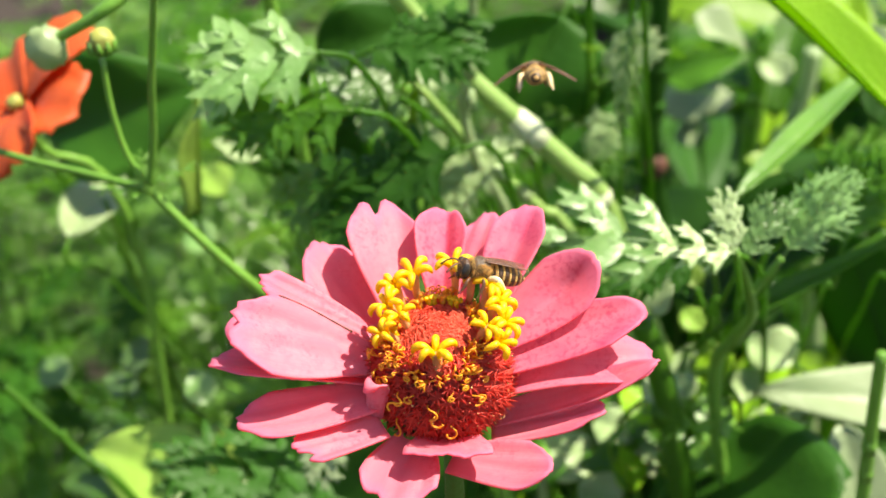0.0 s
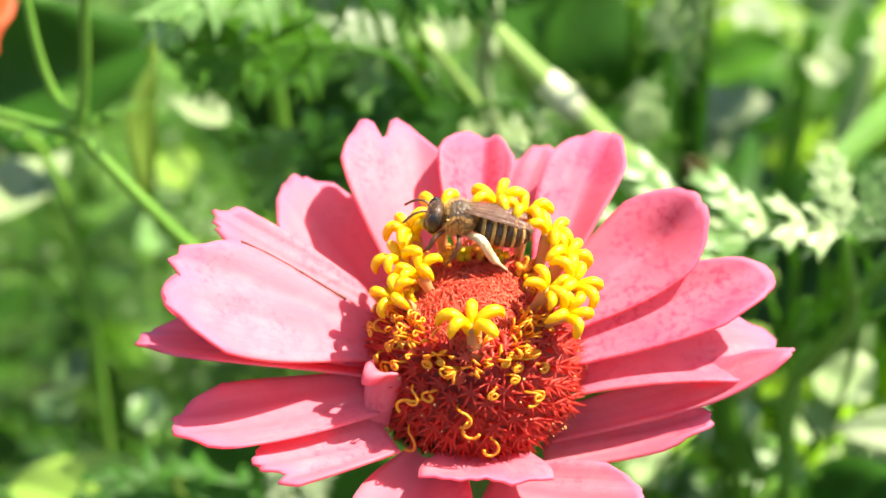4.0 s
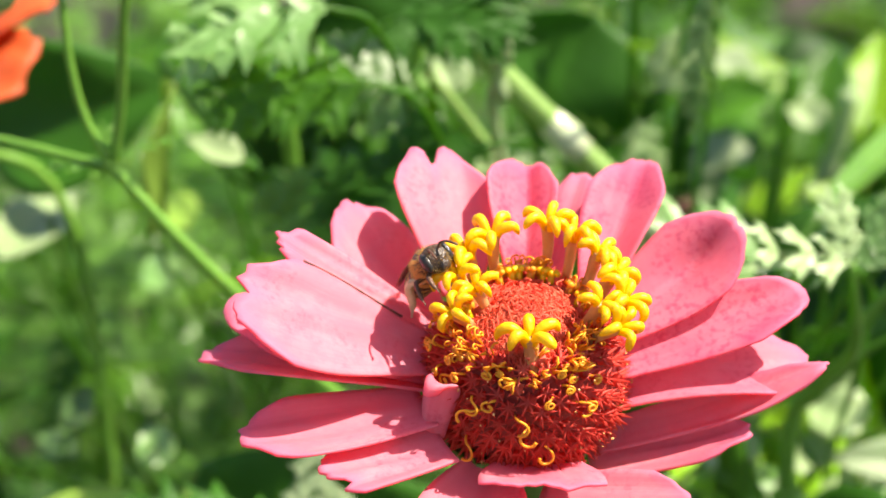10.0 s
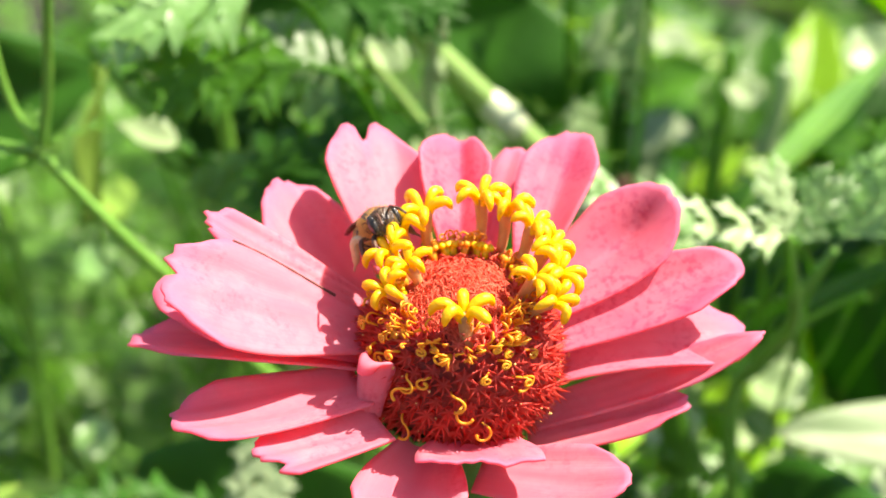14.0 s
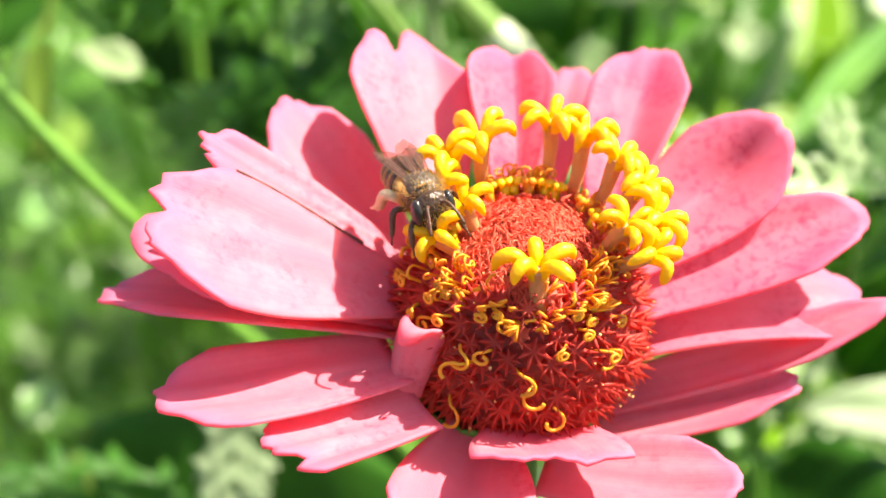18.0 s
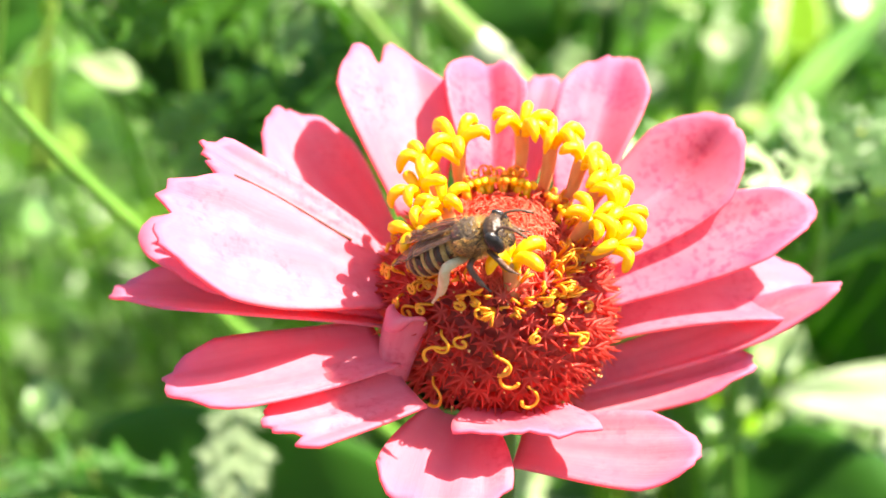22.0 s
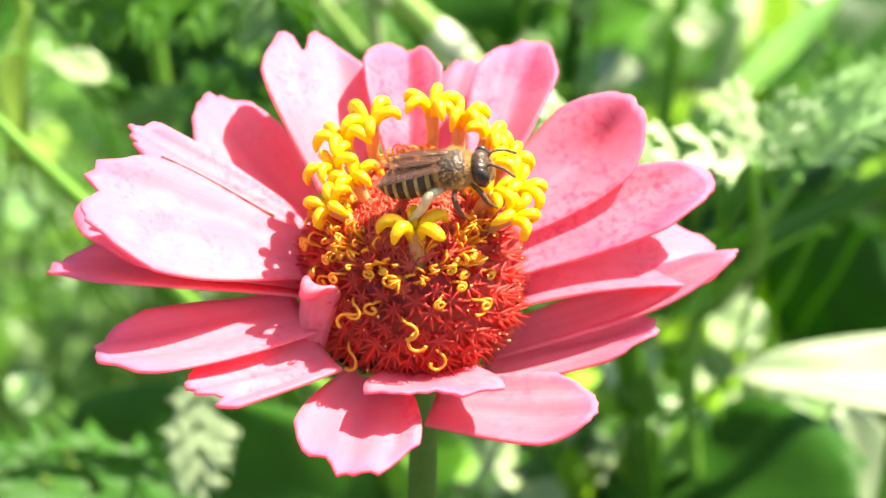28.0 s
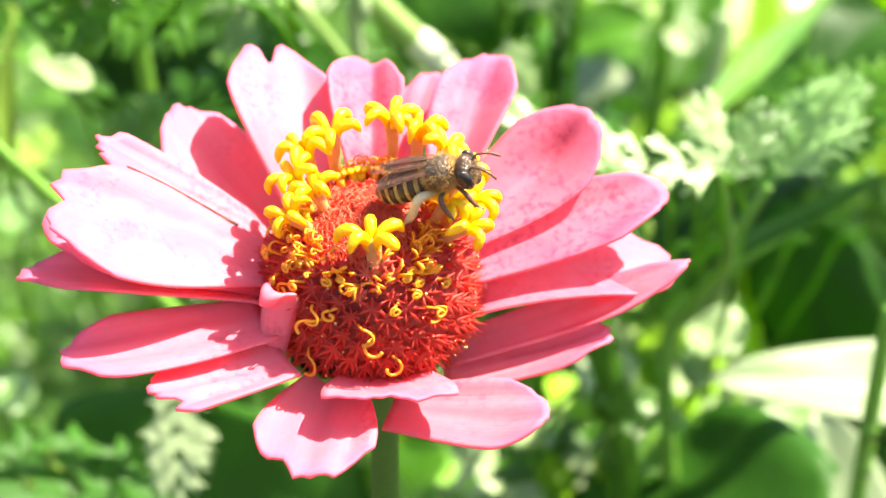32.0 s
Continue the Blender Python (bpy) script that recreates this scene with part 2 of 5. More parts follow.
def wing_material():
    m, t, b, out = nodes("wing_membrane")
    b.inputs["Base Color"].default_value = (0.19, 0.10, 0.075, 1)
    b.inputs["Roughness"].default_value = 0.38
    co = t.nodes.new("ShaderNodeTexCoord")
    bump(t, noise_of(t, co.outputs["Object"], 900.0, 3), 0.5, 0.0004, b)
    clear = t.nodes.new("ShaderNodeBsdfTransparent")
    clear.inputs[0].default_value = (0.93, 0.87, 0.80, 1)
    mx = t.nodes.new("ShaderNodeMixShader")
    mx.inputs[0].default_value = 0.68
    t.links.new(b.outputs[0], mx.inputs[1])
    t.links.new(clear.outputs[0], mx.inputs[2])
    t.links.new(mx.outputs[0], out.inputs[0])
    return m


PETAL = petal_material("petal_pink", (0.90, 0.395, 0.465), (0.87, 0.315, 0.395), 0.35, 0.45, 0.02)
PETAL_FLECKED = petal_material("petal_pink_flecked", (0.87, 0.31, 0.40), (0.83, 0.235, 0.33), 0.80, 0.75, 0.12)
LEAF = leafy("leaf_green", (0.085, 0.24, 0.016), (0.040, 0.135, 0.008), (0.22, 0.52, 0.02), 0.42, 0.36, spec=0.4, low=0.85, high=1.3)
FEATHER = leafy("feather_leaf_green", (0.140, 0.300, 0.040), (0.065, 0.18, 0.018), (0.30, 0.58, 0.035), 0.40, 0.30, spec=0.6)
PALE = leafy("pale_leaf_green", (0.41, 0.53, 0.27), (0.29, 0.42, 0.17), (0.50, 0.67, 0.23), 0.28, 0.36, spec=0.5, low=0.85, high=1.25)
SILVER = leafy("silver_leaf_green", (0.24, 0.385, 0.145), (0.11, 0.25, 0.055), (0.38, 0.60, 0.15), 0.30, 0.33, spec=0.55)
# leaf green whitened in its colour to look overlit by the sun
SUNLIT_WHITISH = leafy("sunlit_whitish_leaf_green", (0.29, 0.375, 0.195), (0.22, 0.31, 0.14), (0.33, 0.45, 0.17), 0.25, 0.45, spec=0.5, low=0.95, high=1.15)
# deep green with shade put into the colour, for shaded leaves and gaps
DEEP_SHADED = leafy("deep_shaded_leaf_green", (0.040, 0.145, 0.012), (0.022, 0.09, 0.008), (0.075, 0.29, 0.010), 0.40, 0.5, spec=0.25)
LIME = leafy("lime_leaf_green", (0.28, 0.50, 0.025), (0.20, 0.40, 0.02), (0.46, 0.76, 0.015), 0.45, 0.36)
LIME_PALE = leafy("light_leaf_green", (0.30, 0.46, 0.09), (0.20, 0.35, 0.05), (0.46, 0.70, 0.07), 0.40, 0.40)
YELLOWED = leafy("yellowed_leaf", (0.62, 0.60, 0.05), (0.45, 0.48, 0.04), (0.80, 0.74, 0.04), 0.40, 0.40)
FINE = leafy("fine_feather_green", (0.165, 0.330, 0.060), (0.085, 0.20, 0.030), (0.30, 0.55, 0.08), 0.45, 0.34, spec=0.6)
WAXY = leafy("waxy_stem_green", (0.30, 0.46, 0.13), (0.20, 0.36, 0.07), (0.40, 0.62, 0.10), 0.15, 0.34, spec=0.6, low=1.0, high=1.1)
# joint colour near white: the glossy sun highlight is painted in
JOINT_HIGHLIGHT = leafy("joint_highlight_white", (0.66, 0.72, 0.48), (0.52, 0.62, 0.34), (0.60, 0.72, 0.36), 0.10, 0.25, spec=0.7, low=1.0, high=1.1)
STEM = leafy("stem_green", (0.17, 0.36, 0.05), (0.10, 0.25, 0.03), (0.36, 0.62, 0.05), 0.22, 0.33, spec=0.5, low=1.0, high=1.35)
FLOWER_STEM = leafy("flower_stem_green", (0.13, 0.28, 0.035), (0.08, 0.19, 0.025), (0.2, 0.4, 0.03), 0.1, 0.45)
ORANGE = leafy("orange_petal", (0.80, 0.17, 0.045), (0.70, 0.11, 0.03), (0.95, 0.15, 0.02), 0.4, 0.45, low=0.95, high=1.1)
BUD = plain("bud_yellow_green", (0.42, 0.40, 0.08), (0.22, 0.28, 0.05), 0.5)
SOIL = plain("soil_dark", (0.045, 0.032, 0.022), (0.02, 0.014, 0.01), 0.95, 30.0, 0.8)
DISC = plain("disc_dark_red", (0.50, 0.055, 0.030), (0.20, 0.018, 0.012), 0.6, 300.0, 0.8)
BRACT = plain("bract_red", (0.95, 0.125, 0.075), (0.70, 0.040, 0.026), 0.5, 300.0, 0.3, through_share=0.5)
CORE = plain("core_orange_red", (0.98, 0.23, 0.12), (0.93, 0.085, 0.045), 0.5, 500.0, 0.3, through_share=0.3)
YELLOW = plain("floret_yellow", (0.98, 0.74, 0.010), (0.93, 0.55, 0.006), 0.45, 350.0, 0.3, through_share=0.3)
TUBE = plain("floret_tube", (0.80, 0.46, 0.18), (0.70, 0.34, 0.12), 0.5, 350.0, 0.3, through_share=0.35)
CURL = plain("style_orange", (0.97, 0.50, 0.025), (0.92, 0.33, 0.02), 0.45, 400.0, 0.2, through_share=0.25)
RIM = plain("dried_petal_edge", (0.16, 0.06, 0.03), (0.07, 0.03, 0.02), 0.7)
POLLEN = plain("pollen_grain", (0.90, 0.55, 0.20), (0.75, 0.35, 0.10), 0.7)
BEE_DARK = plain("bee_dark_shell", (0.075, 0.036, 0.013), (0.026, 0.014, 0.007), 0.34, 500.0, 0.5)
BEE_THORAX = plain("bee_brown_back", (0.140, 0.088, 0.044), (0.065, 0.040, 0.020), 0.38, 600.0, 0.6)
BEE_BAND = plain("bee_cream_hair_band", (0.62, 0.40, 0.13), (0.44, 0.26, 0.07), 0.75, 900.0, 0.8)
BEE_FUZZ = plain("bee_tan_fuzz", (0.86, 0.60, 0.24), (0.68, 0.44, 0.14), 0.8, 900.0, 0.1, through_share=0.5)
BEE_EYE = plain("bee_eye", (0.035, 0.028, 0.022), (0.015, 0.012, 0.010), 0.22, 1500.0, 0.2)
BEE_LEG = plain("bee_pale_leg", (0.80, 0.66, 0.40), (0.58, 0.42, 0.20), 0.6, 700.0, 0.5)
BEE_LEG_DARK = plain("bee_dark_leg", (0.16, 0.07, 0.03), (0.07, 0.03, 0.015), 0.45, 700.0, 0.4)
WING = wing_material()
VEIN = plain("wing_vein", (0.20, 0.12, 0.06), (0.12, 0.07, 0.035), 0.4)


# ---- building helpers ----
def part(name, bm, material, parent, label="", smooth=True):
    me = bpy.data.meshes.new(name)
    bm.to_mesh(me)
    bm.free()
    return part_of(name, me, material, parent, label, smooth)


def part_of(name, me, material, parent, label="", smooth=True):
    if not me.materials:
        me.materials.append(material)
        me.polygons.foreach_set("use_smooth", [smooth] * len(me.polygons))
    ob = new(name, me)
    ob.parent = parent
    if label:
        tagged(ob, label)
    return ob


def thing(name, m, label, category, group="", kind=""):
    ob = new(name)
    ob.empty_display_size = 0.01
    ob.matrix_basis = m
    return tagged(ob, label, category, group, kind)


def tube(bm, pts, radii, sides=8, closed=True):
    """A round rod along points, with a radius at each."""
    rings, last = [], None
    n = len(pts)
    for i, p in enumerate(pts):
        d = (Vector(pts[min(i + 1, n - 1)]) - Vector(pts[max(i - 1, 0)])).normalized()
        side = d.orthogonal().normalized() if last is None else (last - d * last.dot(d)).normalized()
        last = side
        other = d.cross(side)
        rings.append([bm.verts.new(Vector(p) + (side * math.cos(2 * math.pi * k / sides) + other * math.sin(2 * math.pi * k / sides)) * radii[i]) for k in range(sides)])
    for a, b in zip(rings, rings[1:]):
        for k in range(sides):
            bm.faces.new((a[k], a[(k + 1) % sides], b[(k + 1) % sides], b[k]))
    if closed:
        bm.faces.new(rings[0][::-1])
        bm.faces.new(rings[-1])
    return bm


def smooth_line(points, per=6):
    """A rounded line through the points."""
    p = [Vector(q) for q in points]
    p = [p[0] * 2 - p[1]] + p + [p[-1] * 2 - p[-2]]
    out = []
    for i in range(1, len(p) - 2):
        for k in range(per):
            u = k / per
            a, b, c, d = p[i - 1], p[i], p[i + 1], p[i + 2]
            out.append(0.5 * ((2 * b) + (c - a) * u + (2 * a - 5 * b + 4 * c - d) * u * u + (3 * b - a - 3 * c + d) * u ** 3))
    return out + [p[-2]]


def taper(a, b, n):
    return [a + (b - a) * i / (n - 1) for i in range(n)]


def blob(bm, centre, radii, seg=14, rings=10, turn=None, rough=0.0):
    made = bmesh.ops.create_uvsphere(bm, u_segments=seg, v_segments=rings, radius=1.0)["verts"]
    m = Matrix.Translation(centre) @ (turn or Matrix.Identity(4)) @ Matrix.Diagonal((*radii, 1))
    for v in made:
        k = 1 + rough * noise.noise(v.co * 3.1 + Vector(centre) * 90)
        v.co = m @ (v.co * k)
    return made


def sheet(bm, grid, uvs, thick):
    """A thin closed skin from a grid of points: an upper and a lower face, and the rim between."""
    rows, cols = len(grid), len(grid[0])
    layer = bm.loops.layers.uv.verify()
    normals = []
    for i in range(rows):
        line = []
        for j in range(cols):
            a = grid[min(i + 1, rows - 1)][j] - grid[max(i - 1, 0)][j]
            b = grid[i][min(j + 1, cols - 1)] - grid[i][max(j - 1, 0)]
            n = a.cross(b)
            line.append(n.normalized() if n.length > 1e-12 else Vector((0, 0, 1)))
        normals.append(line)
    top = [[bm.verts.new(grid[i][j] + normals[i][j] * thick / 2) for j in range(cols)] for i in range(rows)]
    low = [[bm.verts.new(grid[i][j] - normals[i][j] * thick / 2) for j in range(cols)] for i in range(rows)]

    def face(vs, ids):
        f = bm.faces.new(vs)
        for loop, (i, j) in zip(f.loops, ids):
            loop[layer].uv = uvs[i][j]

    for i in range(rows - 1):
        for j in range(cols - 1):
            ids = [(i, j), (i + 1, j), (i + 1, j + 1), (i, j + 1)]
            face([top[a][b] for a, b in ids], ids)
            face([low[a][b] for a, b in ids[::-1]], ids[::-1])
    rim = [(0, j) for j in range(cols)] + [(i, cols - 1) for i in range(1, rows)] + [(rows - 1, j) for j in range(cols - 2, -1, -1)] + [(i, 0) for i in range(rows - 2, 0, -1)]
    for a, b in zip(rim, rim[1:] + rim[:1]):
        face([top[a[0]][a[1]], top[b[0]][b[1]], low[b[0]][b[1]], low[a[0]][a[1]]], [a, b, b, a])
    return bm


# ---- ground ----
bm = bmesh.new()
side = [-60, -8, -2, -1, -0.6, -0.4, -0.2, 0, 0.2, 0.4, 0.6, 1, 2, 8, 60]
vs = [[bm.verts.new((x, y, 0.02 * noise.noise(Vector((x * 6, y * 6, 3))) if abs(x) < 3 and abs(y) < 3 else 0)) for x in side] for y in side]
for a, b in zip(vs, vs[1:]):
    for k in range(len(side) - 1):
        bm.faces.new((a[k], a[k + 1], b[k + 1], b[k]))
ground = part("ground", bm, SOIL, None)
tagged(ground, "dark crumbly garden soil under the plants", "ground", kind="structure")

# ---- the pink flower ----
HEAD = pose(0, 0, 0.45, 16, 0, 0)
flower = thing("zinnia", HEAD, "pink zinnia in full bloom with a tall red centre", "flower")


def petal(az, turn, rise, lift, length, width, roll, cup, start, foot, notch=0.0, notch_at=0.0, teeth=0.022, wave=0.025, curl=0.0, round_=0.30, push=0.0, base_wide=0.42, crease=0.0, crease_at=0.0, dent=0.0, tipup=0.0, lip=0.3, rim=False, label="", flecked=False):
    """A ray petal, in centimetres: az its bearing, rise and lift its slope at the base and at the tip,
    tipup how much steeper its outer half turns up, lip how far its lower side then rises."""
    rng = random.Random(int(az * 7) + 3)
    d = Vector((math.cos(radians(az + turn)), math.sin(radians(az + turn)), 0))
    z = Vector((0, 0, 1))
    base = Vector((math.cos(radians(az)) * start, math.sin(radians(az)) * start, foot))
    across = z.cross(d)
    steps = 60
    base += Vector((0, 0.63, -0.77)) * push
    length, width = length * (1 + push / 12), width * (1 + push / 12)
    line = [base]

    def slope(q):
        return radians(rise + (lift - rise) * q + tipup * max(0, q - 0.5) * 2)

    for i in range(steps):
        e = slope((i + 0.5) / steps)
        line.append(line[-1] + (d * math.cos(e) + z * math.sin(e)) * length / steps)
    saw = [rng.uniform(0, teeth) for _ in range(30)]
    ph = rng.uniform(0, 6)
    rows, cols = 20, 17
    grid, uvs = [], []
    for i in range(rows):
        s0 = i / (rows - 1)
        g, u = [], []
        for j in range(cols):
            v = -1 + 2 * j / (cols - 1)
            cut = round_ * abs(v) ** 2.4 + saw[j] + notch * math.exp(-((v - notch_at) / 0.16) ** 2)
            s = s0 * (1 - cut)
            f = s * steps
            k = min(int(f), steps - 1)
            p = line[k].lerp(line[k + 1], f - k)
            e = slope(s)
            ahead = d * math.cos(e) + z * math.sin(e)
            up = ahead.cross(across)
            r = radians(roll)
            c2, u2 = across * math.cos(r) + up * math.sin(r), up * math.cos(r) - across * math.sin(r)
            w = width * (base_wide + (1 - base_wide) * math.sin(math.pi / 2 * min(s / 0.68, 1)) ** 1.3)
            lift_up = cup * width * v * v * ((1.4 if v > 0 else lip) * min(1, 0.4 + 1.2 * s) if tipup else 1) + curl * width * max(0, abs(v) - 0.55) * s
            lift_up += crease * width * (math.sqrt((v - crease_at) ** 2 + 0.01) - 0.5) * min(1, 2.5 * s)
            lift_up -= dent * width * math.exp(-((s - 0.64) / 0.24) ** 2 - ((v - 0.10) / 0.30) ** 2)
            ripple = wave * (math.sin(ph + 5 * s + 3 * v) + 0.6 * math.sin(2 * ph + 9 * v)) * s + (0.006 * math.cos(v * 3.5 * math.pi + ph) + 0.003 * math.cos(v * 8 * math.pi)) * min(1, 3 * s)
            g.append((p + c2 * w * v + u2 * (lift_up + ripple)) * CM)
            u.append((v * 0.5 + 0.5 + az * 0.37, s0))
        grid.append(g)
        uvs.append(u)
    ob = part("petal", sheet(bmesh.new(), grid, uvs, 0.028 * CM), PETAL_FLECKED if flecked else PETAL, flower, label)
    if rim:
        edge = [grid[i][0] + Vector((0, 0, 0.012 * CM)) for i in range(4, rows - 1)]
        wide_ = [(0.009 + 0.008 * rng.random()) * CM for _ in edge]
        part("dried_edge", tube(bmesh.new(), edge, wide_, 5), RIM, ob, "thin brown dried edge")
    return ob


petal(131.29, -23.46, 34.46, 16.98, 1.65, 0.51, 11.52, 0.02, 0.87, 0.78, notch=0.16, notch_at=0.1, crease=0.30, crease_at=-0.40)
petal(92.14, 2.34, 39.21, 3.08, 1.45, 0.34, 3.64, 0.27, 0.80, 0.81, crease=0.62, crease_at=-0.15, flecked=True)
petal(80.34, -0.76, 26.40, -6.82, 1.80, 0.30, -17.62, 0.28, 0.81, 0.51)
petal(43.10, 32.62, 23.78, 7.36, 1.77, 0.38, -4.54, 0.08, 0.89, 0.81, crease=0.55, crease_at=0.05, flecked=True)
petal(30.87, 5.70, 7.78, 40.00, 1.61, 0.45, 16.29, 0.10, 0.92, 0.64, base_wide=0.6, dent=0.32, flecked=True)
petal(11.66, 10.80, 9.03, 13.94, 1.94, 0.34, 13.76, 0.19, 0.90, 0.42, base_wide=0.6, crease=0.15, crease_at=-0.2, flecked=True)
petal(6.00, 6.55, 10.91, -20.00, 1.89, 0.47, 0.00, 0.16, 0.90, 0.34, push=0.25, base_wide=0.9)
petal(-9.73, 20.58, 11.92, 24.00, 2.34, 0.21, 2.11, 0.34, 0.69, -0.34, tipup=8, base_wide=0.8)
petal(-26.01, 35.60, 7.72, 15.91, 1.56, 0.24, -2.53, 0.40, 0.75, -0.43, tipup=10, lip=0.2, base_wide=0.8)
petal(-71.82, 58.80, 6.33, 17.22, 1.46, 0.36, -4.00, 0.22, 0.82, -0.36, push=-0.25, tipup=10, lip=0.1, base_wide=0.7)
petal(-73.00, -8.00, 30.00, 35.00, 0.66, 0.56, -3.97, 0.06, 0.79, 0.02, push=-0.1, teeth=0.1, round_=0.12, base_wide=0.7)
petal(-104.70, 7.55, 11.16, 7.83, 1.30, 0.50, -3.01, 0.17, 0.80, 0.05, push=0.13, notch=0.09, notch_at=-0.35, teeth=0.07)
petal(-138.50, -8.83, 9.00, 11.00, 1.24, 0.37, 4.00, 0.10, 0.81, -0.02, push=-0.44, teeth=0.07, round_=0.22, notch=0.10, notch_at=0.45, base_wide=0.8)
petal(203.60, 1.40, 4.92, 12.43, 1.78, 0.46, 10.51, 0.12, 0.88, 0.24, push=-0.17, teeth=0.035, round_=0.28, base_wide=0.75)
petal(188.53, -6.72, 17.07, -1.05, 2.18, 0.33, 9.55, 0.21, 0.85, 0.34, base_wide=0.6)
petal(181.25, 12.92, 30.36, 36.53, 2.07, 0.57, -12.33, 0.09, 0.84, 0.60, rim=True, notch=0.12, notch_at=-0.1, teeth=0.05)
petal(178.46, -1.44, 22.14, 15.92, 2.08, 0.44, -0.37, 0.15, 0.80, 0.31)
petal(158.81, 22.68, 36.86, 40.00, 1.86, 0.24, -2.35, 0.02, 0.85, 0.66, teeth=0.06, round_=0.12, push=0.22)
petal(156.80, -19.26, 29.40, 26.67, 1.59, 0.48, 16.26, 0.00, 0.90, 0.64, teeth=0.05, push=0.34)


# receptacle: the tall dome of the disc
PROFILE = [(0.0, 1.27), (0.18, 1.26), (0.36, 1.20), (0.55, 1.08), (0.70, 0.92), (0.80, 0.70), (0.84, 0.45), (0.82, 0.2), (0.72, -0.02), (0.5, -0.18), (0.22, -0.30)]


def dome_at(h):
    """Radius and height along the dome's outline; h from 0 at the top to 1 at its lower rim."""
    f = h * (len(PROFILE) - 3)
    k = min(int(f), len(PROFILE) - 2)
    (r0, z0), (r1, z1) = PROFILE[k], PROFILE[k + 1]
    r, zz = r0 + (r1 - r0) * (f - k), z0 + (z1 - z0) * (f - k)
    n = Vector((z0 - z1, 0, r1 - r0))
    n = Vector((abs(n.x), 0, n.z if n.z > -9 else 0)).normalized()
    return r, zz, n


CX = 0.06
bm = bmesh.new()
rings = []
for r, h in PROFILE:
    rings.append([bm.verts.new(((CX + max(r, 0.004) * math.cos(2 * math.pi * k / 36)) * CM, max(r, 0.004) * math.sin(2 * math.pi * k / 36) * CM, h * CM)) for k in range(36)])
for a, b in zip(rings, rings[1:]):
    for k in range(36):
        bm.faces.new((a[k], b[k], b[(k + 1) % 36], a[(k + 1) % 36]))
bm.faces.new(rings[0])
bm.faces.new(rings[-1][::-1])
part("disc", bm, DISC, flower, "dark red tall domed disc")


def bract_mesh(seed):
    """A fringed red scale: a short stalk that splits into pointed teeth."""
    rng = random.Random(seed)
    b = bmesh.new()
    n = rng.choice((7, 8, 9))

    def ring(r, h, twist=0.0):
        return [b.verts.new(Vector((r * math.cos(math.pi * q / n + twist), r * math.sin(math.pi * q / n + twist), h)) * CM) for q in range(2 * n)]

    low, mid = ring(0.03, -0.06), ring(0.058, 0.07)
    for q in range(2 * n):
        b.faces.new((low[q], low[(q + 1) % (2 * n)], mid[(q + 1) % (2 * n)], mid[q]))
    eye_ = b.verts.new((0, 0, 0.05 * CM))
    for k in range(n):
        a = math.pi * (2 * k + 0.5) / n
        o, up_ = rng.uniform(0.075, 0.115), rng.uniform(0.11, 0.165)
        tip = b.verts.new(Vector((math.cos(a) * o, math.sin(a) * o, up_)) * CM)
        inner = b.verts.new(Vector((math.cos(a) * 0.035, math.sin(a) * 0.035, 0.075)) * CM)
        p, q, r = mid[2 * k], mid[2 * k + 1], mid[(2 * k + 2) % (2 * n)]
        for f in ((p, q, tip), (q, inner, tip), (inner, p, tip), (p, inner, eye_), (inner, q, eye_), (q, r, eye_)):
            b.faces.new(f)
    me = bpy.data.meshes.new("bract")
    b.to_mesh(me)
    b.free()
    return me


def facing(place, normal, spin=0.0):
    return Matrix.Translation(place) @ normal.to_track_quat("Z", "Y").to_matrix().to_4x4() @ Matrix.Rotation(spin, 4, "Z")


rng = random.Random(5)
bracts, sunlit_bracts = [bract_mesh(k) for k in range(6)], [bract_mesh(k) for k in range(6)]
spots = []
for k in range(340):
    h = (k / 340) ** 0.72 * 0.98 + 0.012
    a = k * 2.399963
    if h < 0.345:
        continue
    r, hh, n = dome_at(h)
    c, s = math.cos(a), math.sin(a)
    spots.append((h, a, Vector((CX + r * c, r * s, hh)) * CM, Vector((n.x * c, n.x * s, n.z))))
for h, a, p, n in spots:
    # scales towards the top turn orange, sunlight put into their colour
    sun_orange = rng.random() < 1.7 - 3.0 * h
    ob = part_of("bract", (sunlit_bracts if sun_orange else bracts)[rng.randrange(6)], CORE if sun_orange else BRACT, flower)
    ob.matrix_basis = facing(p, (n + Vector((0, 0, 0.25))).normalized(), rng.uniform(0, 6)) @ Matrix.Diagonal((*[rng.uniform(0.85, 1.35)] * 3, 1))
# the unopened middle: fine orange-red threads that lean inwards
bm = bmesh.new()
for k in range(3000):
    r = 0.57 * math.sqrt((k + 0.5) / 3000)
    a = k * 2.399963
    top = 1.275 - 0.55 * r * r
    w_ = a + rng.uniform(-1.2, 1.2)
    lean = Vector((-math.cos(w_), -math.sin(w_), 0)) * rng.uniform(0.02, 0.11)
    b0 = Vector((CX + r * math.cos(a), r * math.sin(a), top - 0.06))
    t1 = b0 + lean * 0.4 + Vector((0, 0, rng.uniform(0.05, 0.10)))
    t2 = t1 + lean * 0.7 + Vector((rng.uniform(-0.02, 0.02), rng.uniform(-0.02, 0.02), rng.uniform(0.01, 0.05)))
    t3 = t2 + lean * 0.5 + Vector((0, 0, rng.uniform(-0.03, 0.02)))
    tube(bm, [v * CM for v in (b0, t1, t2, t3)], [0.0095 * CM, 0.0085 * CM, 0.0065 * CM, 0.003 * CM], 3, False)
tagged(part("disc_threads", bm, CORE, flower, "orange-red threads at the disc's middle"), kind="stuff")


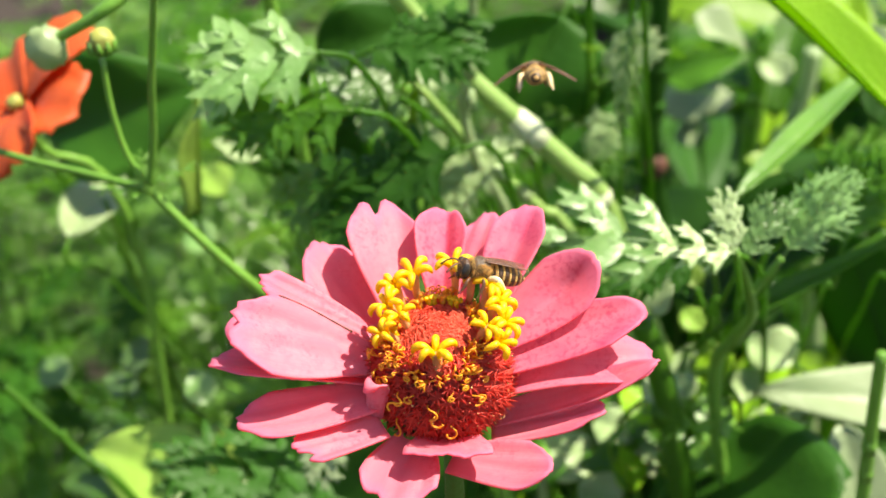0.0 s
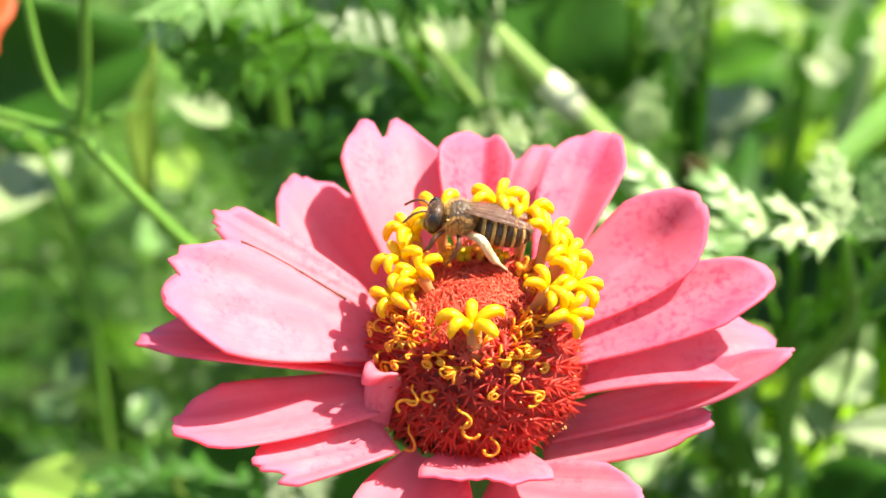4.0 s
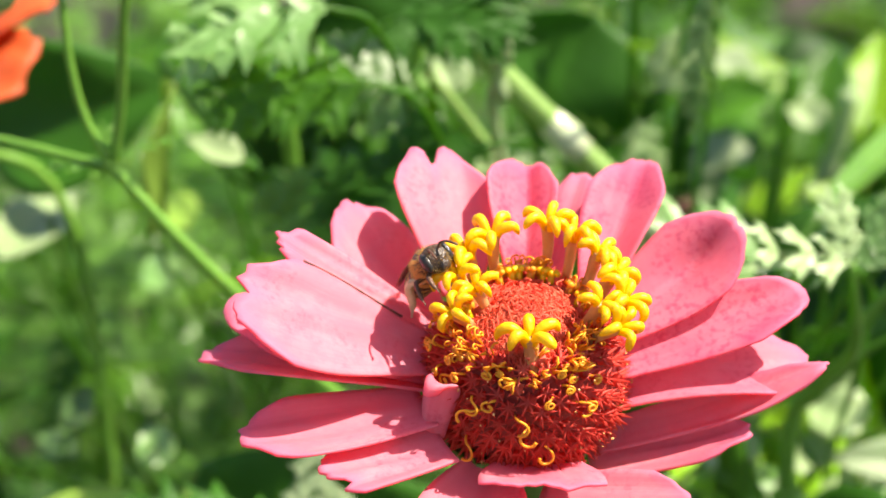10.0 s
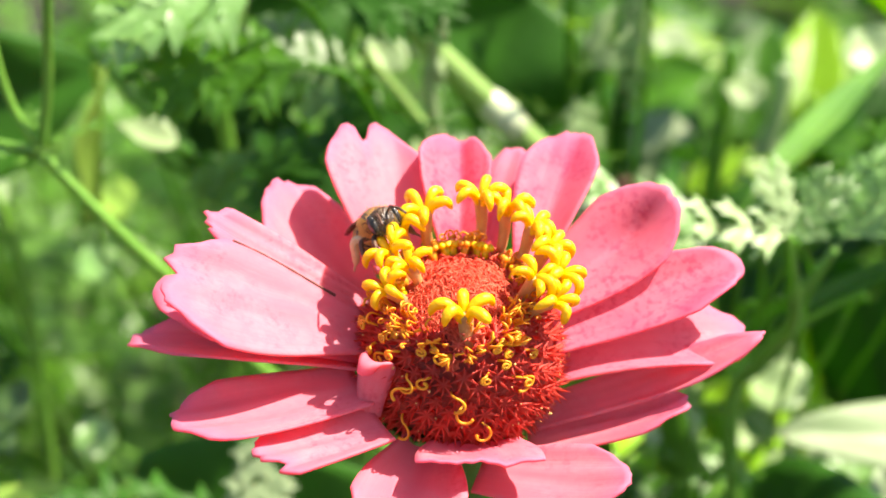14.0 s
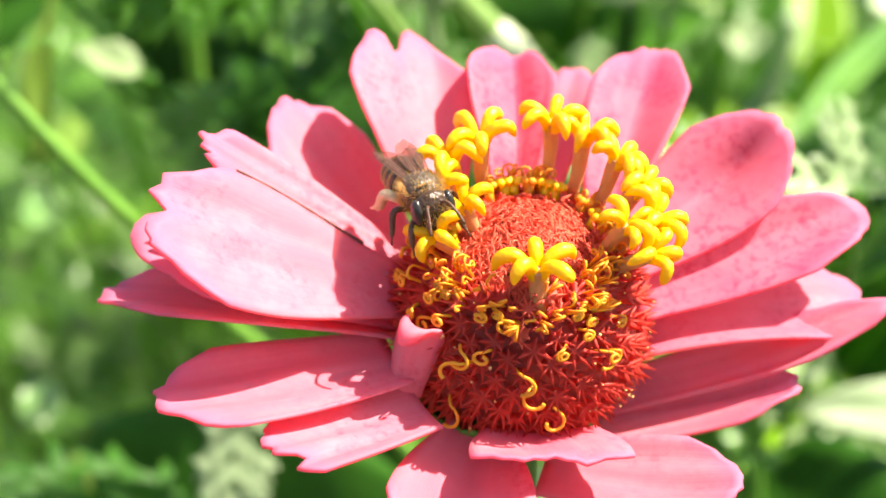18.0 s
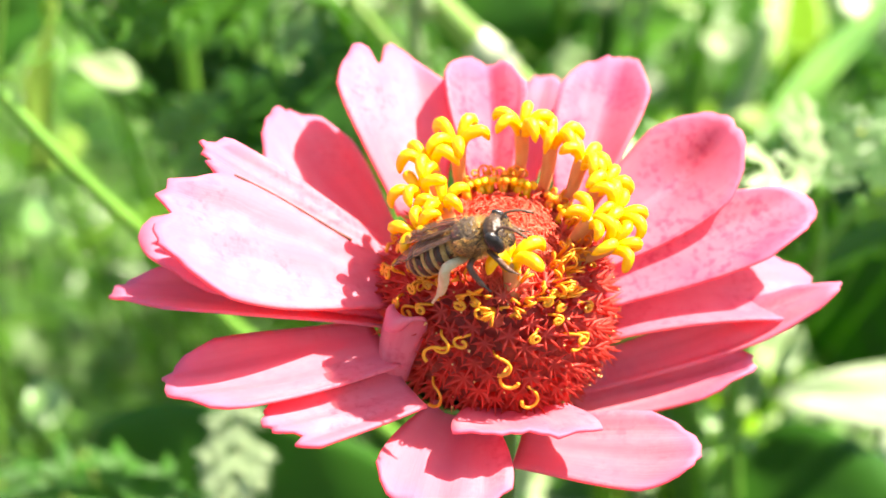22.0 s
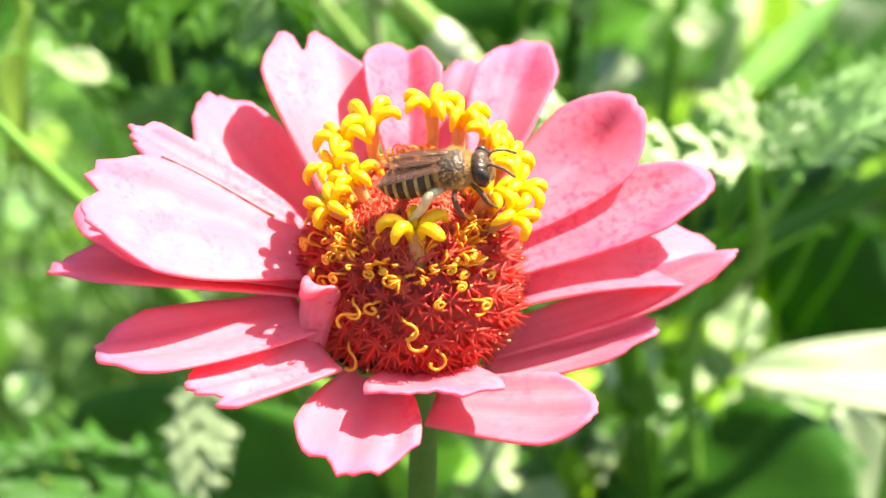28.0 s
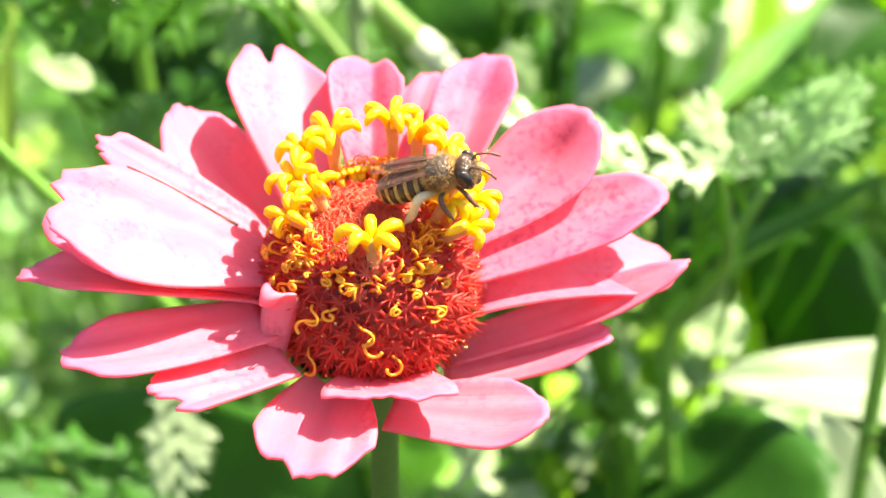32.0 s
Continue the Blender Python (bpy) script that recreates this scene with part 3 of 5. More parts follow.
def floret_meshes(seed):
    """A small open floret: a tube and five lobes that roll back."""
    rng = random.Random(seed)
    t = bmesh.new()
    tube(t, smooth_line([(0, 0, -0.25 * CM), (0.01 * CM, 0, 0), (0, 0.01 * CM, 0.18 * CM), (0, 0, 0.27 * CM)], 4), taper(0.045 * CM, 0.075 * CM, 13), 8)
    l = bmesh.new()
    for k in range(5):
        a = 2 * math.pi * k / 5 + rng.uniform(-0.2, 0.2)
        c, s = math.cos(a), math.sin(a)
        long_ = rng.uniform(0.9, 1.15)
        pts = [Vector((c * x * long_, s * x * long_, zz)) * CM for x, zz in ((0.03, 0.20), (0.07, 0.30), (0.14, 0.35 + rng.uniform(-0.02, 0.03)), (0.210, 0.325 + rng.uniform(-0.02, 0.03)), (0.245, 0.25 + rng.uniform(-0.03, 0.04)))]
        pts = smooth_line(pts, 3)
        tube(l, pts, [w_ * CM for w_ in (0.030, 0.034, 0.038, 0.042, 0.046, 0.049, 0.050, 0.050, 0.048, 0.044, 0.037, 0.027, 0.009)], 8)
    out = []
    for name, b in (("floret", l), ("floret_tube", t)):
        me = bpy.data.meshes.new(name)
        b.to_mesh(me)
        b.free()
        out.append(me)
    return out


kinds = [floret_meshes(k) for k in range(5)]


def floret(x, y, top, size=1.0, lean=0.35, spin=0.0, k=0):
    """An open yellow floret whose crown is at x, y, top in centimetres."""
    out = Vector((x - CX, y, 0)).normalized()
    n = (Vector((0, 0, 1)) + out * lean).normalized()
    m = facing((Vector((x, y, top)) - n * 0.28 * size) * CM, n, spin) @ Matrix.Diagonal((size, size, size, 1))
    ob = part_of("floret", kinds[k % 5][0], YELLOW, flower, "bright yellow floret with five rolled lobes")
    ob.matrix_basis = m
    part_of("floret_tube", kinds[k % 5][1], TUBE, ob, "pale orange tube")
    return ob


for k, (x, y, top, size, lean) in enumerate((
    (-0.29, 0.65, 1.55, 1.0, 0.2), (-0.50, 0.46, 1.50, 0.95, 0.35), (-0.56, 0.18, 1.46, 0.9, 0.5), (-0.37, 0.02, 1.46, 0.85, 0.3),
    (-0.55, -0.21, 1.38, 0.85, 0.7), (0.22, 0.78, 1.62, 0.95, 0.15), (0.46, 0.70, 1.56, 0.95, 0.3), (0.70, 0.53, 1.50, 0.95, 0.45),
    (0.84, 0.30, 1.44, 1.0, 0.6), (0.94, 0.03, 1.40, 0.95, 0.8), (0.74, -0.10, 1.44, 0.85, 0.5), (0.90, -0.26, 1.34, 0.9, 0.9),
    (0.14, -0.47, 1.37, 1.06, -0.22),
)):
    front_floret = floret(x, y, top, size, lean, k * 0.7, k)

# thread-like styles that curl out of the spent florets
def style(az, h, reach, hook, k):
    rng = random.Random(k)
    r, zz, n = dome_at(h)
    a = radians(az)
    c, s = math.cos(a), math.sin(a)
    n = Vector((n.x * c, n.x * s, n.z))
    p = Vector((CX + r * c, r * s, zz))
    side_ = n.cross(Vector((0, 0, 1))).normalized() * rng.choice((-1, 1))
    pts = [p - n * 0.03, p + n * reach * 0.5 + Vector((0, 0, 0.04)), p + n * reach + side_ * 0.05 + Vector((0, 0, 0.03))]
    q, ang = pts[-1], rng.uniform(0, 1.0)
    for i in range(10):
        ang += hook * (0.6 + 0.12 * i)
        d = side_ * math.cos(ang) + (Vector((0, 0, -1)) * 0.8 + n * 0.3) * math.sin(ang)
        q = q + d * 0.029
        pts.append(q)
    pts = [v * CM for v in pts]
    line = smooth_line(pts, 2)
    part("style", tube(bmesh.new(), line, taper(0.011 * CM, 0.015 * CM, len(line)), 6), CURL, flower)


for k, (az, h, reach, hook) in enumerate((
    (190, 0.55, 0.16, 0.7), (200, 0.50, 0.18, 0.6), (208, 0.56, 0.15, 0.8), (214, 0.48, 0.16, 0.6), (222, 0.55, 0.14, 0.5), (230, 0.50, 0.15, 0.7),
    (240, 0.58, 0.14, 0.3), (248, 0.62, 0.16, 0.2), (256, 0.56, 0.12, 0.5), (268, 0.62, 0.15, 0.25), (276, 0.66, 0.16, 0.3), (284, 0.76, 0.14, 0.35),
    (292, 0.54, 0.13, 0.7), (300, 0.50, 0.13, 0.8), (306, 0.60, 0.14, 0.3), (312, 0.62, 0.15, 0.6), (320, 0.52, 0.13, 0.7), (238, 0.80, 0.13, 0.25),
    (175, 0.50, 0.16, 0.7), (182, 0.46, 0.15, 0.8), (196, 0.42, 0.13, 0.8), (204, 0.40, 0.12, 0.9), (212, 0.42, 0.14, 0.7), (219, 0.40, 0.12, 0.9), (227, 0.43, 0.13, 0.8), (234, 0.40, 0.12, 0.9),
    (244, 0.44, 0.13, 0.6), (252, 0.42, 0.11, 0.9), (262, 0.46, 0.13, 0.5), (296, 0.44, 0.12, 0.8), (303, 0.42, 0.11, 0.9), (309, 0.48, 0.12, 0.7), (316, 0.44, 0.12, 0.9), (326, 0.46, 0.12, 0.6), (168, 0.46, 0.14, 0.8),
)):
    style(az, h, reach, hook, k + 40)

# spent florets: small curly yellow heads and pollen among the scales
rng = random.Random(11)
for k in range(64):
    az = rng.choice((rng.uniform(185, 345), rng.uniform(185, 345), rng.uniform(80, 112), rng.uniform(-50, 60), rng.uniform(130, 200)))
    r, zz, n = dome_at(rng.uniform(0.32, 0.46))
    a = radians(az)
    nn = Vector((n.x * math.cos(a), n.x * math.sin(a), n.z))
    p = Vector((CX + r * math.cos(a), r * math.sin(a), zz))
    b = bmesh.new()
    for q in range(rng.choice((2, 3, 3))):
        o = nn.orthogonal().normalized()
        d = Matrix.Rotation(rng.uniform(0, 6.283), 3, nn) @ o
        up_, turn_, size_ = rng.uniform(0.10, 0.22), rng.uniform(3.5, 7.5), rng.uniform(0.030, 0.046)
        pts = [p - nn * 0.02, p + nn * up_ * 0.5 + d * 0.02]
        for m in range(9):
            f = m / 8
            rr = size_ * (1 - 0.45 * f)
            pts.append(p + nn * (up_ + rr * math.sin(turn_ * f)) + d * (0.03 + size_ - rr * math.cos(turn_ * f)) + o * 0.004 * m)
        line = smooth_line([v * CM for v in pts], 2)
        tube(b, line, taper(0.008 * CM, 0.012 * CM, len(line)), 5)
    part("spent_floret", b, CURL, flower, "curled orange spent floret")
# florets about to open: small yellow heads of five beads at the edge of the middle
for k, az in enumerate((122, 108, 101, 88, 74, 66, 40, 148, 160, 172, 188, 20)):
    r, zz, n = dome_at(0.315)
    a = radians(az)
    n = Vector((n.x * math.cos(a), n.x * math.sin(a), n.z))
    p = Vector((CX + r * math.cos(a), r * math.sin(a), zz)) + n * 0.13
    o = n.orthogonal().normalized()
    b = bmesh.new()
    tube(b, [(p - n * 0.14) * CM, p * CM], [0.03 * CM, 0.045 * CM], 7)
    for q in range(5):
        d = Matrix.Rotation(q * 1.2566 + k, 3, n) @ o
        blob(b, (p + d * 0.048 + n * 0.01) * CM, (0.032 * CM, 0.032 * CM, 0.030 * CM), 8, 6)
    part("opening_floret", b, YELLOW if k % 3 else CURL, flower, "small yellow floret about to open")
bm = bmesh.new()
for k in range(160):
    a = rng.uniform(0, 6.283)
    r, zz, n = dome_at(rng.uniform(0.3, 0.98))
    p = Vector((CX + r * math.cos(a), r * math.sin(a), zz)) + Vector((n.x * math.cos(a), n.x * math.sin(a), n.z)) * rng.uniform(0.10, 0.17)
    bmesh.ops.create_icosphere(bm, subdivisions=1, radius=rng.uniform(0.007, 0.013) * CM, matrix=Matrix.Translation(p * CM))
tagged(part("pollen", bm, POLLEN, flower, "pale orange pollen grains"), kind="stuff")

# the small upright petal that curls over beside the disc
grid, uvs = [], []
spine = smooth_line([(0, 0, 0), (0.03, 0.02, 0.22), (0.09, 0.05, 0.46), (0.13, 0.05, 0.60), (0.12, 0.0, 0.69), (0.07, -0.06, 0.71), (0.03, -0.10, 0.64)], 3)
for i, q in enumerate(spine):
    s = i / (len(spine) - 1)
    w = (0.115 + 0.055 * math.sin(math.pi * min(1, s / 0.75))) * (1 if s < 0.75 else 1 - 2.6 * (s - 0.75) ** 1.3)
    g, u = [], []
    for j in range(9):
        v = -1 + 2 * j / 8
        x = Vector((0.86, -0.50, 0))
        out_ = Vector((-0.50, -0.86, 0.25))
        g.append((Vector((-0.74, -0.64, 0.26)) + q + x * w * v + out_ * (0.07 - 0.09 * v * v)) * CM)
        u.append((v * 0.5 + 0.5, s))
    grid.append(g)
    uvs.append(u)
part("curled_petal", sheet(bmesh.new(), grid, uvs, 0.03 * CM), PETAL, flower, "small pink petal curled over at its tip")

# green scales below the head, and the stem
for k in range(16):
    a = 2 * math.pi * k / 16
    c, s_ = math.cos(a), math.sin(a)
    grid, uvs = [], []
    for i in range(7):
        s = i / 6
        r = 0.25 + 0.62 * math.sin(s * 1.5)
        g, u = [], []
        for j in range(5):
            v = -1 + 2 * j / 4
            w = 0.24 * math.cos(s * s * 1.35)
            g.append(Vector(((c * (r - 0.05 * v * v) - s_ * w * v), (s_ * (r - 0.05 * v * v) + c * w * v), -0.36 + 0.36 * s + 0.05 * (k % 2))) * CM)
            u.append((v, s))
        grid.append(g)
        uvs.append(u)
    part("sepal", sheet(bmesh.new(), grid, uvs, 0.03 * CM), FLOWER_STEM, flower)
bm = bmesh.new()
inv = HEAD.inverted()
stem_line = [inv @ Vector(p) for p in smooth_line([(0.0008, 0.0006, 0.4475), (0.0012, -0.001, 0.440), (0.0008, 0.0, 0.425), (0.0, 0.004, 0.38), (-0.004, 0.012, 0.30), (0.0, 0.02, 0.15), (0.004, 0.02, -0.01)], 6)]
tube(bm, stem_line, taper(0.0011, 0.0021, len(stem_line)), 12)
part("stem", bm, FLOWER_STEM, flower, "ribbed green stem")


# the lens stays focused on the flower's middle
cam.data.dof.focus_object = front_floret

# ---- the bees ----
def bee(label, spread):
    """A banded bee, head towards +x, in centimetres; spread: wings held out."""
    top = thing("bee", Matrix.Identity(4), label, "bee", "bees at the flower")
    rng = random.Random(3)
    b = bmesh.new()
    blob(b, (0.22 * CM, 0, 0.03 * CM), (0.175 * CM, 0.162 * CM, 0.152 * CM), 18, 12, None, 0.06)
    thorax = part("thorax", b, BEE_THORAX, top, "brown back edged with tan hair")
    b = bmesh.new()
    for k in range(4200):
        d = Vector((rng.gauss(0, 1), rng.gauss(0, 1), rng.gauss(0, 1))).normalized()
        if d.z > 0.25 and -0.70 < d.x < 0.62 and abs(d.y) < 0.72 and rng.random() < 0.97:
            continue
        p = Vector((0.22 + d.x * 0.17, d.y * 0.157, 0.03 + d.z * 0.147))
        q = p + (d + Vector((rng.uniform(-0.5, 0.2), rng.uniform(-0.3, 0.3), rng.uniform(-0.3, 0.2)))).normalized() * rng.uniform(0.025, 0.06)
        w = d.orthogonal().normalized() * 0.0035
        vs_ = [b.verts.new((p + w) * CM), b.verts.new((p - w) * CM), b.verts.new(q * CM)]
        b.faces.new(vs_)
    part("thorax_hair", b, BEE_FUZZ, thorax, "short tan hair", False)
    # head
    b = bmesh.new()
    blob(b, (0.445 * CM, 0, 0.0), (0.096 * CM, 0.156 * CM, 0.142 * CM), 18, 14)
    blob(b, (0.500 * CM, 0, -0.085 * CM), (0.050 * CM, 0.075 * CM, 0.065 * CM), 10, 8)
    head = part("head", b, BEE_DARK, top)
    for sgn in (-1, 1):
        b = bmesh.new()
        blob(b, (0.458 * CM, sgn * 0.120 * CM, 0.008 * CM), (0.070 * CM, 0.048 * CM, 0.108 * CM), 14, 12)
        part("eye", b, BEE_EYE, head, "large dark glossy eye")
        b = bmesh.new()
        line = smooth_line([Vector(p) * CM for p in ((0.49, sgn * 0.03, 0.03), (0.56, sgn * 0.07, 0.09), (0.66, sgn * 0.10, 0.06), (0.74, sgn * 0.13, -0.03))], 4)
        tube(b, line, taper(0.011 * CM, 0.013 * CM, len(line)), 6)
        part("antenna", b, BEE_LEG_DARK, head, "dark bent feeler")
    b = bmesh.new()
    for k in range(420):
        d = Vector((rng.uniform(0.3, 1), rng.gauss(0, 0.5), rng.gauss(-0.55, 0.5))).normalized()
        p = Vector((0.447 + d.x * 0.087, d.y * 0.135, d.z * 0.13))
        w = d.orthogonal().normalized() * 0.0035
        b.faces.new([b.verts.new((p + w) * CM), b.verts.new((p - w) * CM), b.verts.new((p + d * rng.uniform(0.02, 0.045)) * CM)])
    part("face_hair", b, BEE_FUZZ, head, "pale tan face hair", False)
    # abdomen: dark plates, each with a cream hair band
    xs = [0.07, -0.03, -0.13, -0.23, -0.33, -0.42, -0.50]

    def girth(x):
        u = (0.08 - x) / 0.60
        return 0.157 * max(0.03, (1 - (2 * abs(u - 0.40) / 1.25) ** 2.6)) * (0.55 + 0.45 * min(1, u * 6)) * (1.0 if u < 0.75 else 1 - ((u - 0.75) / 0.25) ** 2 * 0.72)

    for i, (x0, x1) in enumerate(zip(xs, xs[1:])):
        for nm, a0, a1, mat_, grow in (("plate", x0, x0 + (x1 - x0) * 0.66, BEE_DARK, 1.0), ("hair_band", x0 + (x1 - x0) * 0.62, x1 + 0.004, BEE_BAND, 1.03)):
            b = bmesh.new()
            ring_old = None
            for q in range(5):
                x = a0 + (a1 - a0) * q / 4
                g = girth(x) * (grow + 0.05 * math.sin(math.pi * q / 4))
                drop = -0.02 - 0.10 * max(0, (0.0 - x)) ** 1.3
                ring = [b.verts.new(Vector((x, g * math.cos(t_ * math.pi / 9), g * 0.88 * math.sin(t_ * math.pi / 9) + drop)) * CM) for t_ in range(18)]
                if ring_old:
                    for t_ in range(18):
                        b.faces.new((ring_old[t_], ring[t_], ring[(t_ + 1) % 18], ring_old[(t_ + 1) % 18]))
                else:
                    b.faces.new(ring)
                ring_old = ring
            b.faces.new(ring_old[::-1])
            part(nm, b, mat_, top, "cream hair band" if nm == "hair_band" else "dark brown plate")
    # wings
    for sgn in (-1, 1):
        for nm, long_, wide, yaw, zz in (("forewing", 0.70, 0.22 if spread else 0.17, 62 if spread else 5, 0.150), ("hindwing", 0.50, 0.15 if spread else 0.12, 92 if spread else 8, 0.138)):
            rot = Matrix.Translation(Vector((0.20 if nm == "forewing" else 0.13, sgn * (0.10 if spread else 0.055), zz + (0.012 * sgn if not spread else 0))) * CM) @ Matrix.Rotation(radians(180 - sgn * yaw), 4, "Z") @ Matrix.Rotation(radians(26 if spread else 5), 4, "Y")
            grid, uvs = [], []
            for i in range(12):
                s = i / 11
                g, u = [], []
                for j in range(6):
                    v = j / 5
                    w = wide * (0.18 + 0.82 * math.sin(math.pi * min(1.0, 0.14 + s * 0.80)) ** 0.75) * (1 if s < 0.97 else 0.8)
                    y = (0.32 - v) * w * -sgn
                    g.append(rot @ (Vector((s * long_ - 0.07 * (v - 0.3) ** 2 * s, y, 0.012 * math.sin(v * 7) + 0.02 * math.sin(s * 3))) * CM))
                    u.append((s, v))
                grid.append(g)
                uvs.append(u)
            wing = part(nm, sheet(bmesh.new(), grid, uvs, 0.004 * CM), WING, top, "clear brownish wing")
            b = bmesh.new()
            for j, i0, i1 in ((0, 0, 10), (2, 0, 9), (4, 0, 8)):
                tube(b, [grid[i][j] + Vector((0, 0, 0.004 * CM)) for i in range(i0, i1)], taper(0.004 * CM, 0.002 * CM, i1 - i0), 4)
            tube(b, [grid[7][j] + Vector((0, 0, 0.004 * CM)) for j in range(0, 5)], [0.002 * CM] * 5, 4)
            part("vein", b, VEIN, wing, "dark wing veins")
    # legs
    for sgn in (-1, 1):
        for nm, pts, mat_, rad in (
            ("foreleg", ((0.32, 0.08, -0.06), (0.42, 0.17, -0.10), (0.46, 0.20, -0.20), (0.53, 0.22, -0.27)), BEE_LEG_DARK, 0.020),
            ("middle_leg", ((0.22, 0.09, -0.08), (0.20, 0.22, -0.06), (0.22, 0.27, -0.19), (0.28, 0.31, -0.28)), BEE_LEG_DARK, 0.021),
            ("hindleg", ((0.12, 0.09, -0.08), (0.00, 0.21, -0.02), (-0.14, 0.24, -0.17), (-0.30, 0.27, -0.26)), BEE_LEG, 0.036),
        ):
            b = bmesh.new()
            line = smooth_line([Vector((x, sgn * y, z_)) * CM for x, y, z_ in pts], 4)
            n_ = len(line)
            radii = [rad * (0.75 + 0.5 * math.sin(math.pi * min(1, i / n_ * 1.25))) * (1 if i < n_ * 0.7 else 0.45) * CM for i in range(n_)]
            tube(b, line, radii, 8)
            leg = part(nm, b, mat_, top, "pale hairy leg" if nm == "hindleg" else "dark thin leg")
            if nm == "hindleg":
                b = bmesh.new()
                for k in range(90):
                    i = rng.randrange(2, 10)
                    d = Vector((rng.gauss(0, 1), rng.gauss(0, 1), rng.gauss(0, 1))).normalized()
                    w = d.orthogonal().normalized() * 0.005 * CM
                    b.faces.new([b.verts.new(line[i] + w), b.verts.new(line[i] - w), b.verts.new(line[i] + d * rng.uniform(0.04, 0.07) * CM)])
                part("leg_hair", b, BEE_BAND, leg, "cream leg hair", False)
    for v in {p.data for p in top.children_recursive}:
        v.transform(Matrix.Diagonal((0.90, 0.94, 0.96, 1)))
    return top


first_bee = bee("banded bee with folded wings gathering pollen on the zinnia", False)
second_bee = bee("banded bee in flight with wings held out", True)


# ---- plants behind the flower ----
def broad_leaf_mesh(length, width, seed, fold=0.18, droop=0.5, wave=0.05, blunt=0.85):
    """A broad leaf along +x from its foot, folded along the midrib."""
    rng = random.Random(seed)
    ph = rng.uniform(0, 6)
    grid, uvs = [], []
    for i in range(18):
        s = i / 17
        g, u = [], []
        w = width * (math.sin(math.pi * min(1, s ** 0.75 * 0.97 + 0.02)) ** blunt) * 0.5
        for j in range(11):
            v = -1 + 2 * j / 10
            zz = fold * abs(v) * w * 2 - droop * length * s * s * 0.5 + wave * width * math.sin(ph + s * 9 + 2 * v) * abs(v) + 0.012 * width * abs(math.sin(s * 22 - abs(v) * 5)) * (1 - abs(v))
            g.append(Vector((length * s * (1 - 0.05 * droop), w * v, zz)))
            u.append((v * 0.5 + 0.5, s))
        grid.append(g)
        uvs.append(u)
    b = sheet(bmesh.new(), grid, uvs, max(0.0003, 0.006 * width))
    tube(b, [grid[i][5] - Vector((0, 0, 0.0004)) for i in range(17)], taper(0.02 * width + 0.0004, 0.0002, 17), 6)
    me = bpy.data.meshes.new("leaf")
    b.to_mesh(me)
    b.free()
    return me


def feather_leaf_mesh(length, width, seed, pairs=8, droop=0.3, fat=1.0):
    """A cut leaf along +x: a rib with paired toothed lobes; fat: how broad they are."""
    rng = random.Random(seed)
    b = bmesh.new()

    def rib(s):
        return Vector((length * s, 0, -droop * length * s * s * 0.5 + 0.02 * length * math.sin(s * 5)))

    tube(b, [rib(i / 11) for i in range(12)], taper(0.014 * length, 0.004 * length, 12), 5)

    def blade(p, d, up, long_, wide):
        side = up.cross(d).normalized()
        cs = []
        n = 5
        for i in range(n + 1):
            s = i / n
            w = wide * (0.62, 1.0, 0.92, 0.68, 0.36, 0.0)[i]
            sag = up * (-0.34 * long_ * s * s)
            c = p + d * long_ * s + sag
            cs.append((b.verts.new(c + side * w + up * 0.25 * w), b.verts.new(c), b.verts.new(c - side * w + up * 0.25 * w)))
        for q, r in zip(cs, cs[1:]):
            b.faces.new((q[0], q[1], r[1], r[0]))
            b.faces.new((q[1], q[2], r[2], r[1]))

    if fat > 1.0:
        blade(rib(0.04), (rib(1) - rib(0.04)).normalized(), Vector((0, 0, 1)), length * 0.98, 0.042 * width * fat * fat)
    for k in range(pairs + 1):
        s = 0.14 + 0.84 * k / pairs
        p = rib(min(1, s))
        for sgn in (-1, 1):
            reach = width * 0.5 * math.sin(math.pi * min(1, 0.18 + 0.72 * s)) * rng.uniform(0.85, 1.15)
            ang = radians(rng.uniform(44, 58) * (1 - 0.45 * s)) * sgn
            if k == pairs:
                ang *= 0.25
            d = Vector((math.cos(ang), math.sin(ang), rng.uniform(-0.15, 0.2))).normalized()
            up = Vector((0, 0, 1))
            blade(p, d, up, reach * 1.1, reach * 0.145 * fat)
            for q in (0.38, 0.66):
                for t_ in (-1, 1):
                    a2 = ang + t_ * radians(rng.uniform(32, 48))
                    d2 = Vector((math.cos(a2), math.sin(a2), rng.uniform(-0.1, 0.15))).normalized()
                    blade(p + d * reach * q, d2, up, reach * rng.uniform(0.36, 0.60) * (1.15 - q * 0.5), reach * 0.085 * fat)
    me = bpy.data.meshes.new("leaf")
    b.to_mesh(me)
    b.free()
    return me


def aim(foot, tip, roll=0.0):
    """A pose at foot with +x towards tip; roll about that way, in degrees."""
    x = (Vector(tip) - Vector(foot)).normalized()
    y = Vector((0, 0, 1)).cross(x).normalized()
    z = x.cross(y)
    m = Matrix((x, y, z)).transposed().to_4x4()
    return Matrix.Translation(foot) @ m @ Matrix.Rotation(radians(roll), 4, "X")


def rod(name, points, r0, r1, parent, material, label="", sides=10):
    line = smooth_line(points, 6)
    return part(name, tube(bmesh.new(), line, taper(r0, r1, len(line)), sides), material, parent, label)


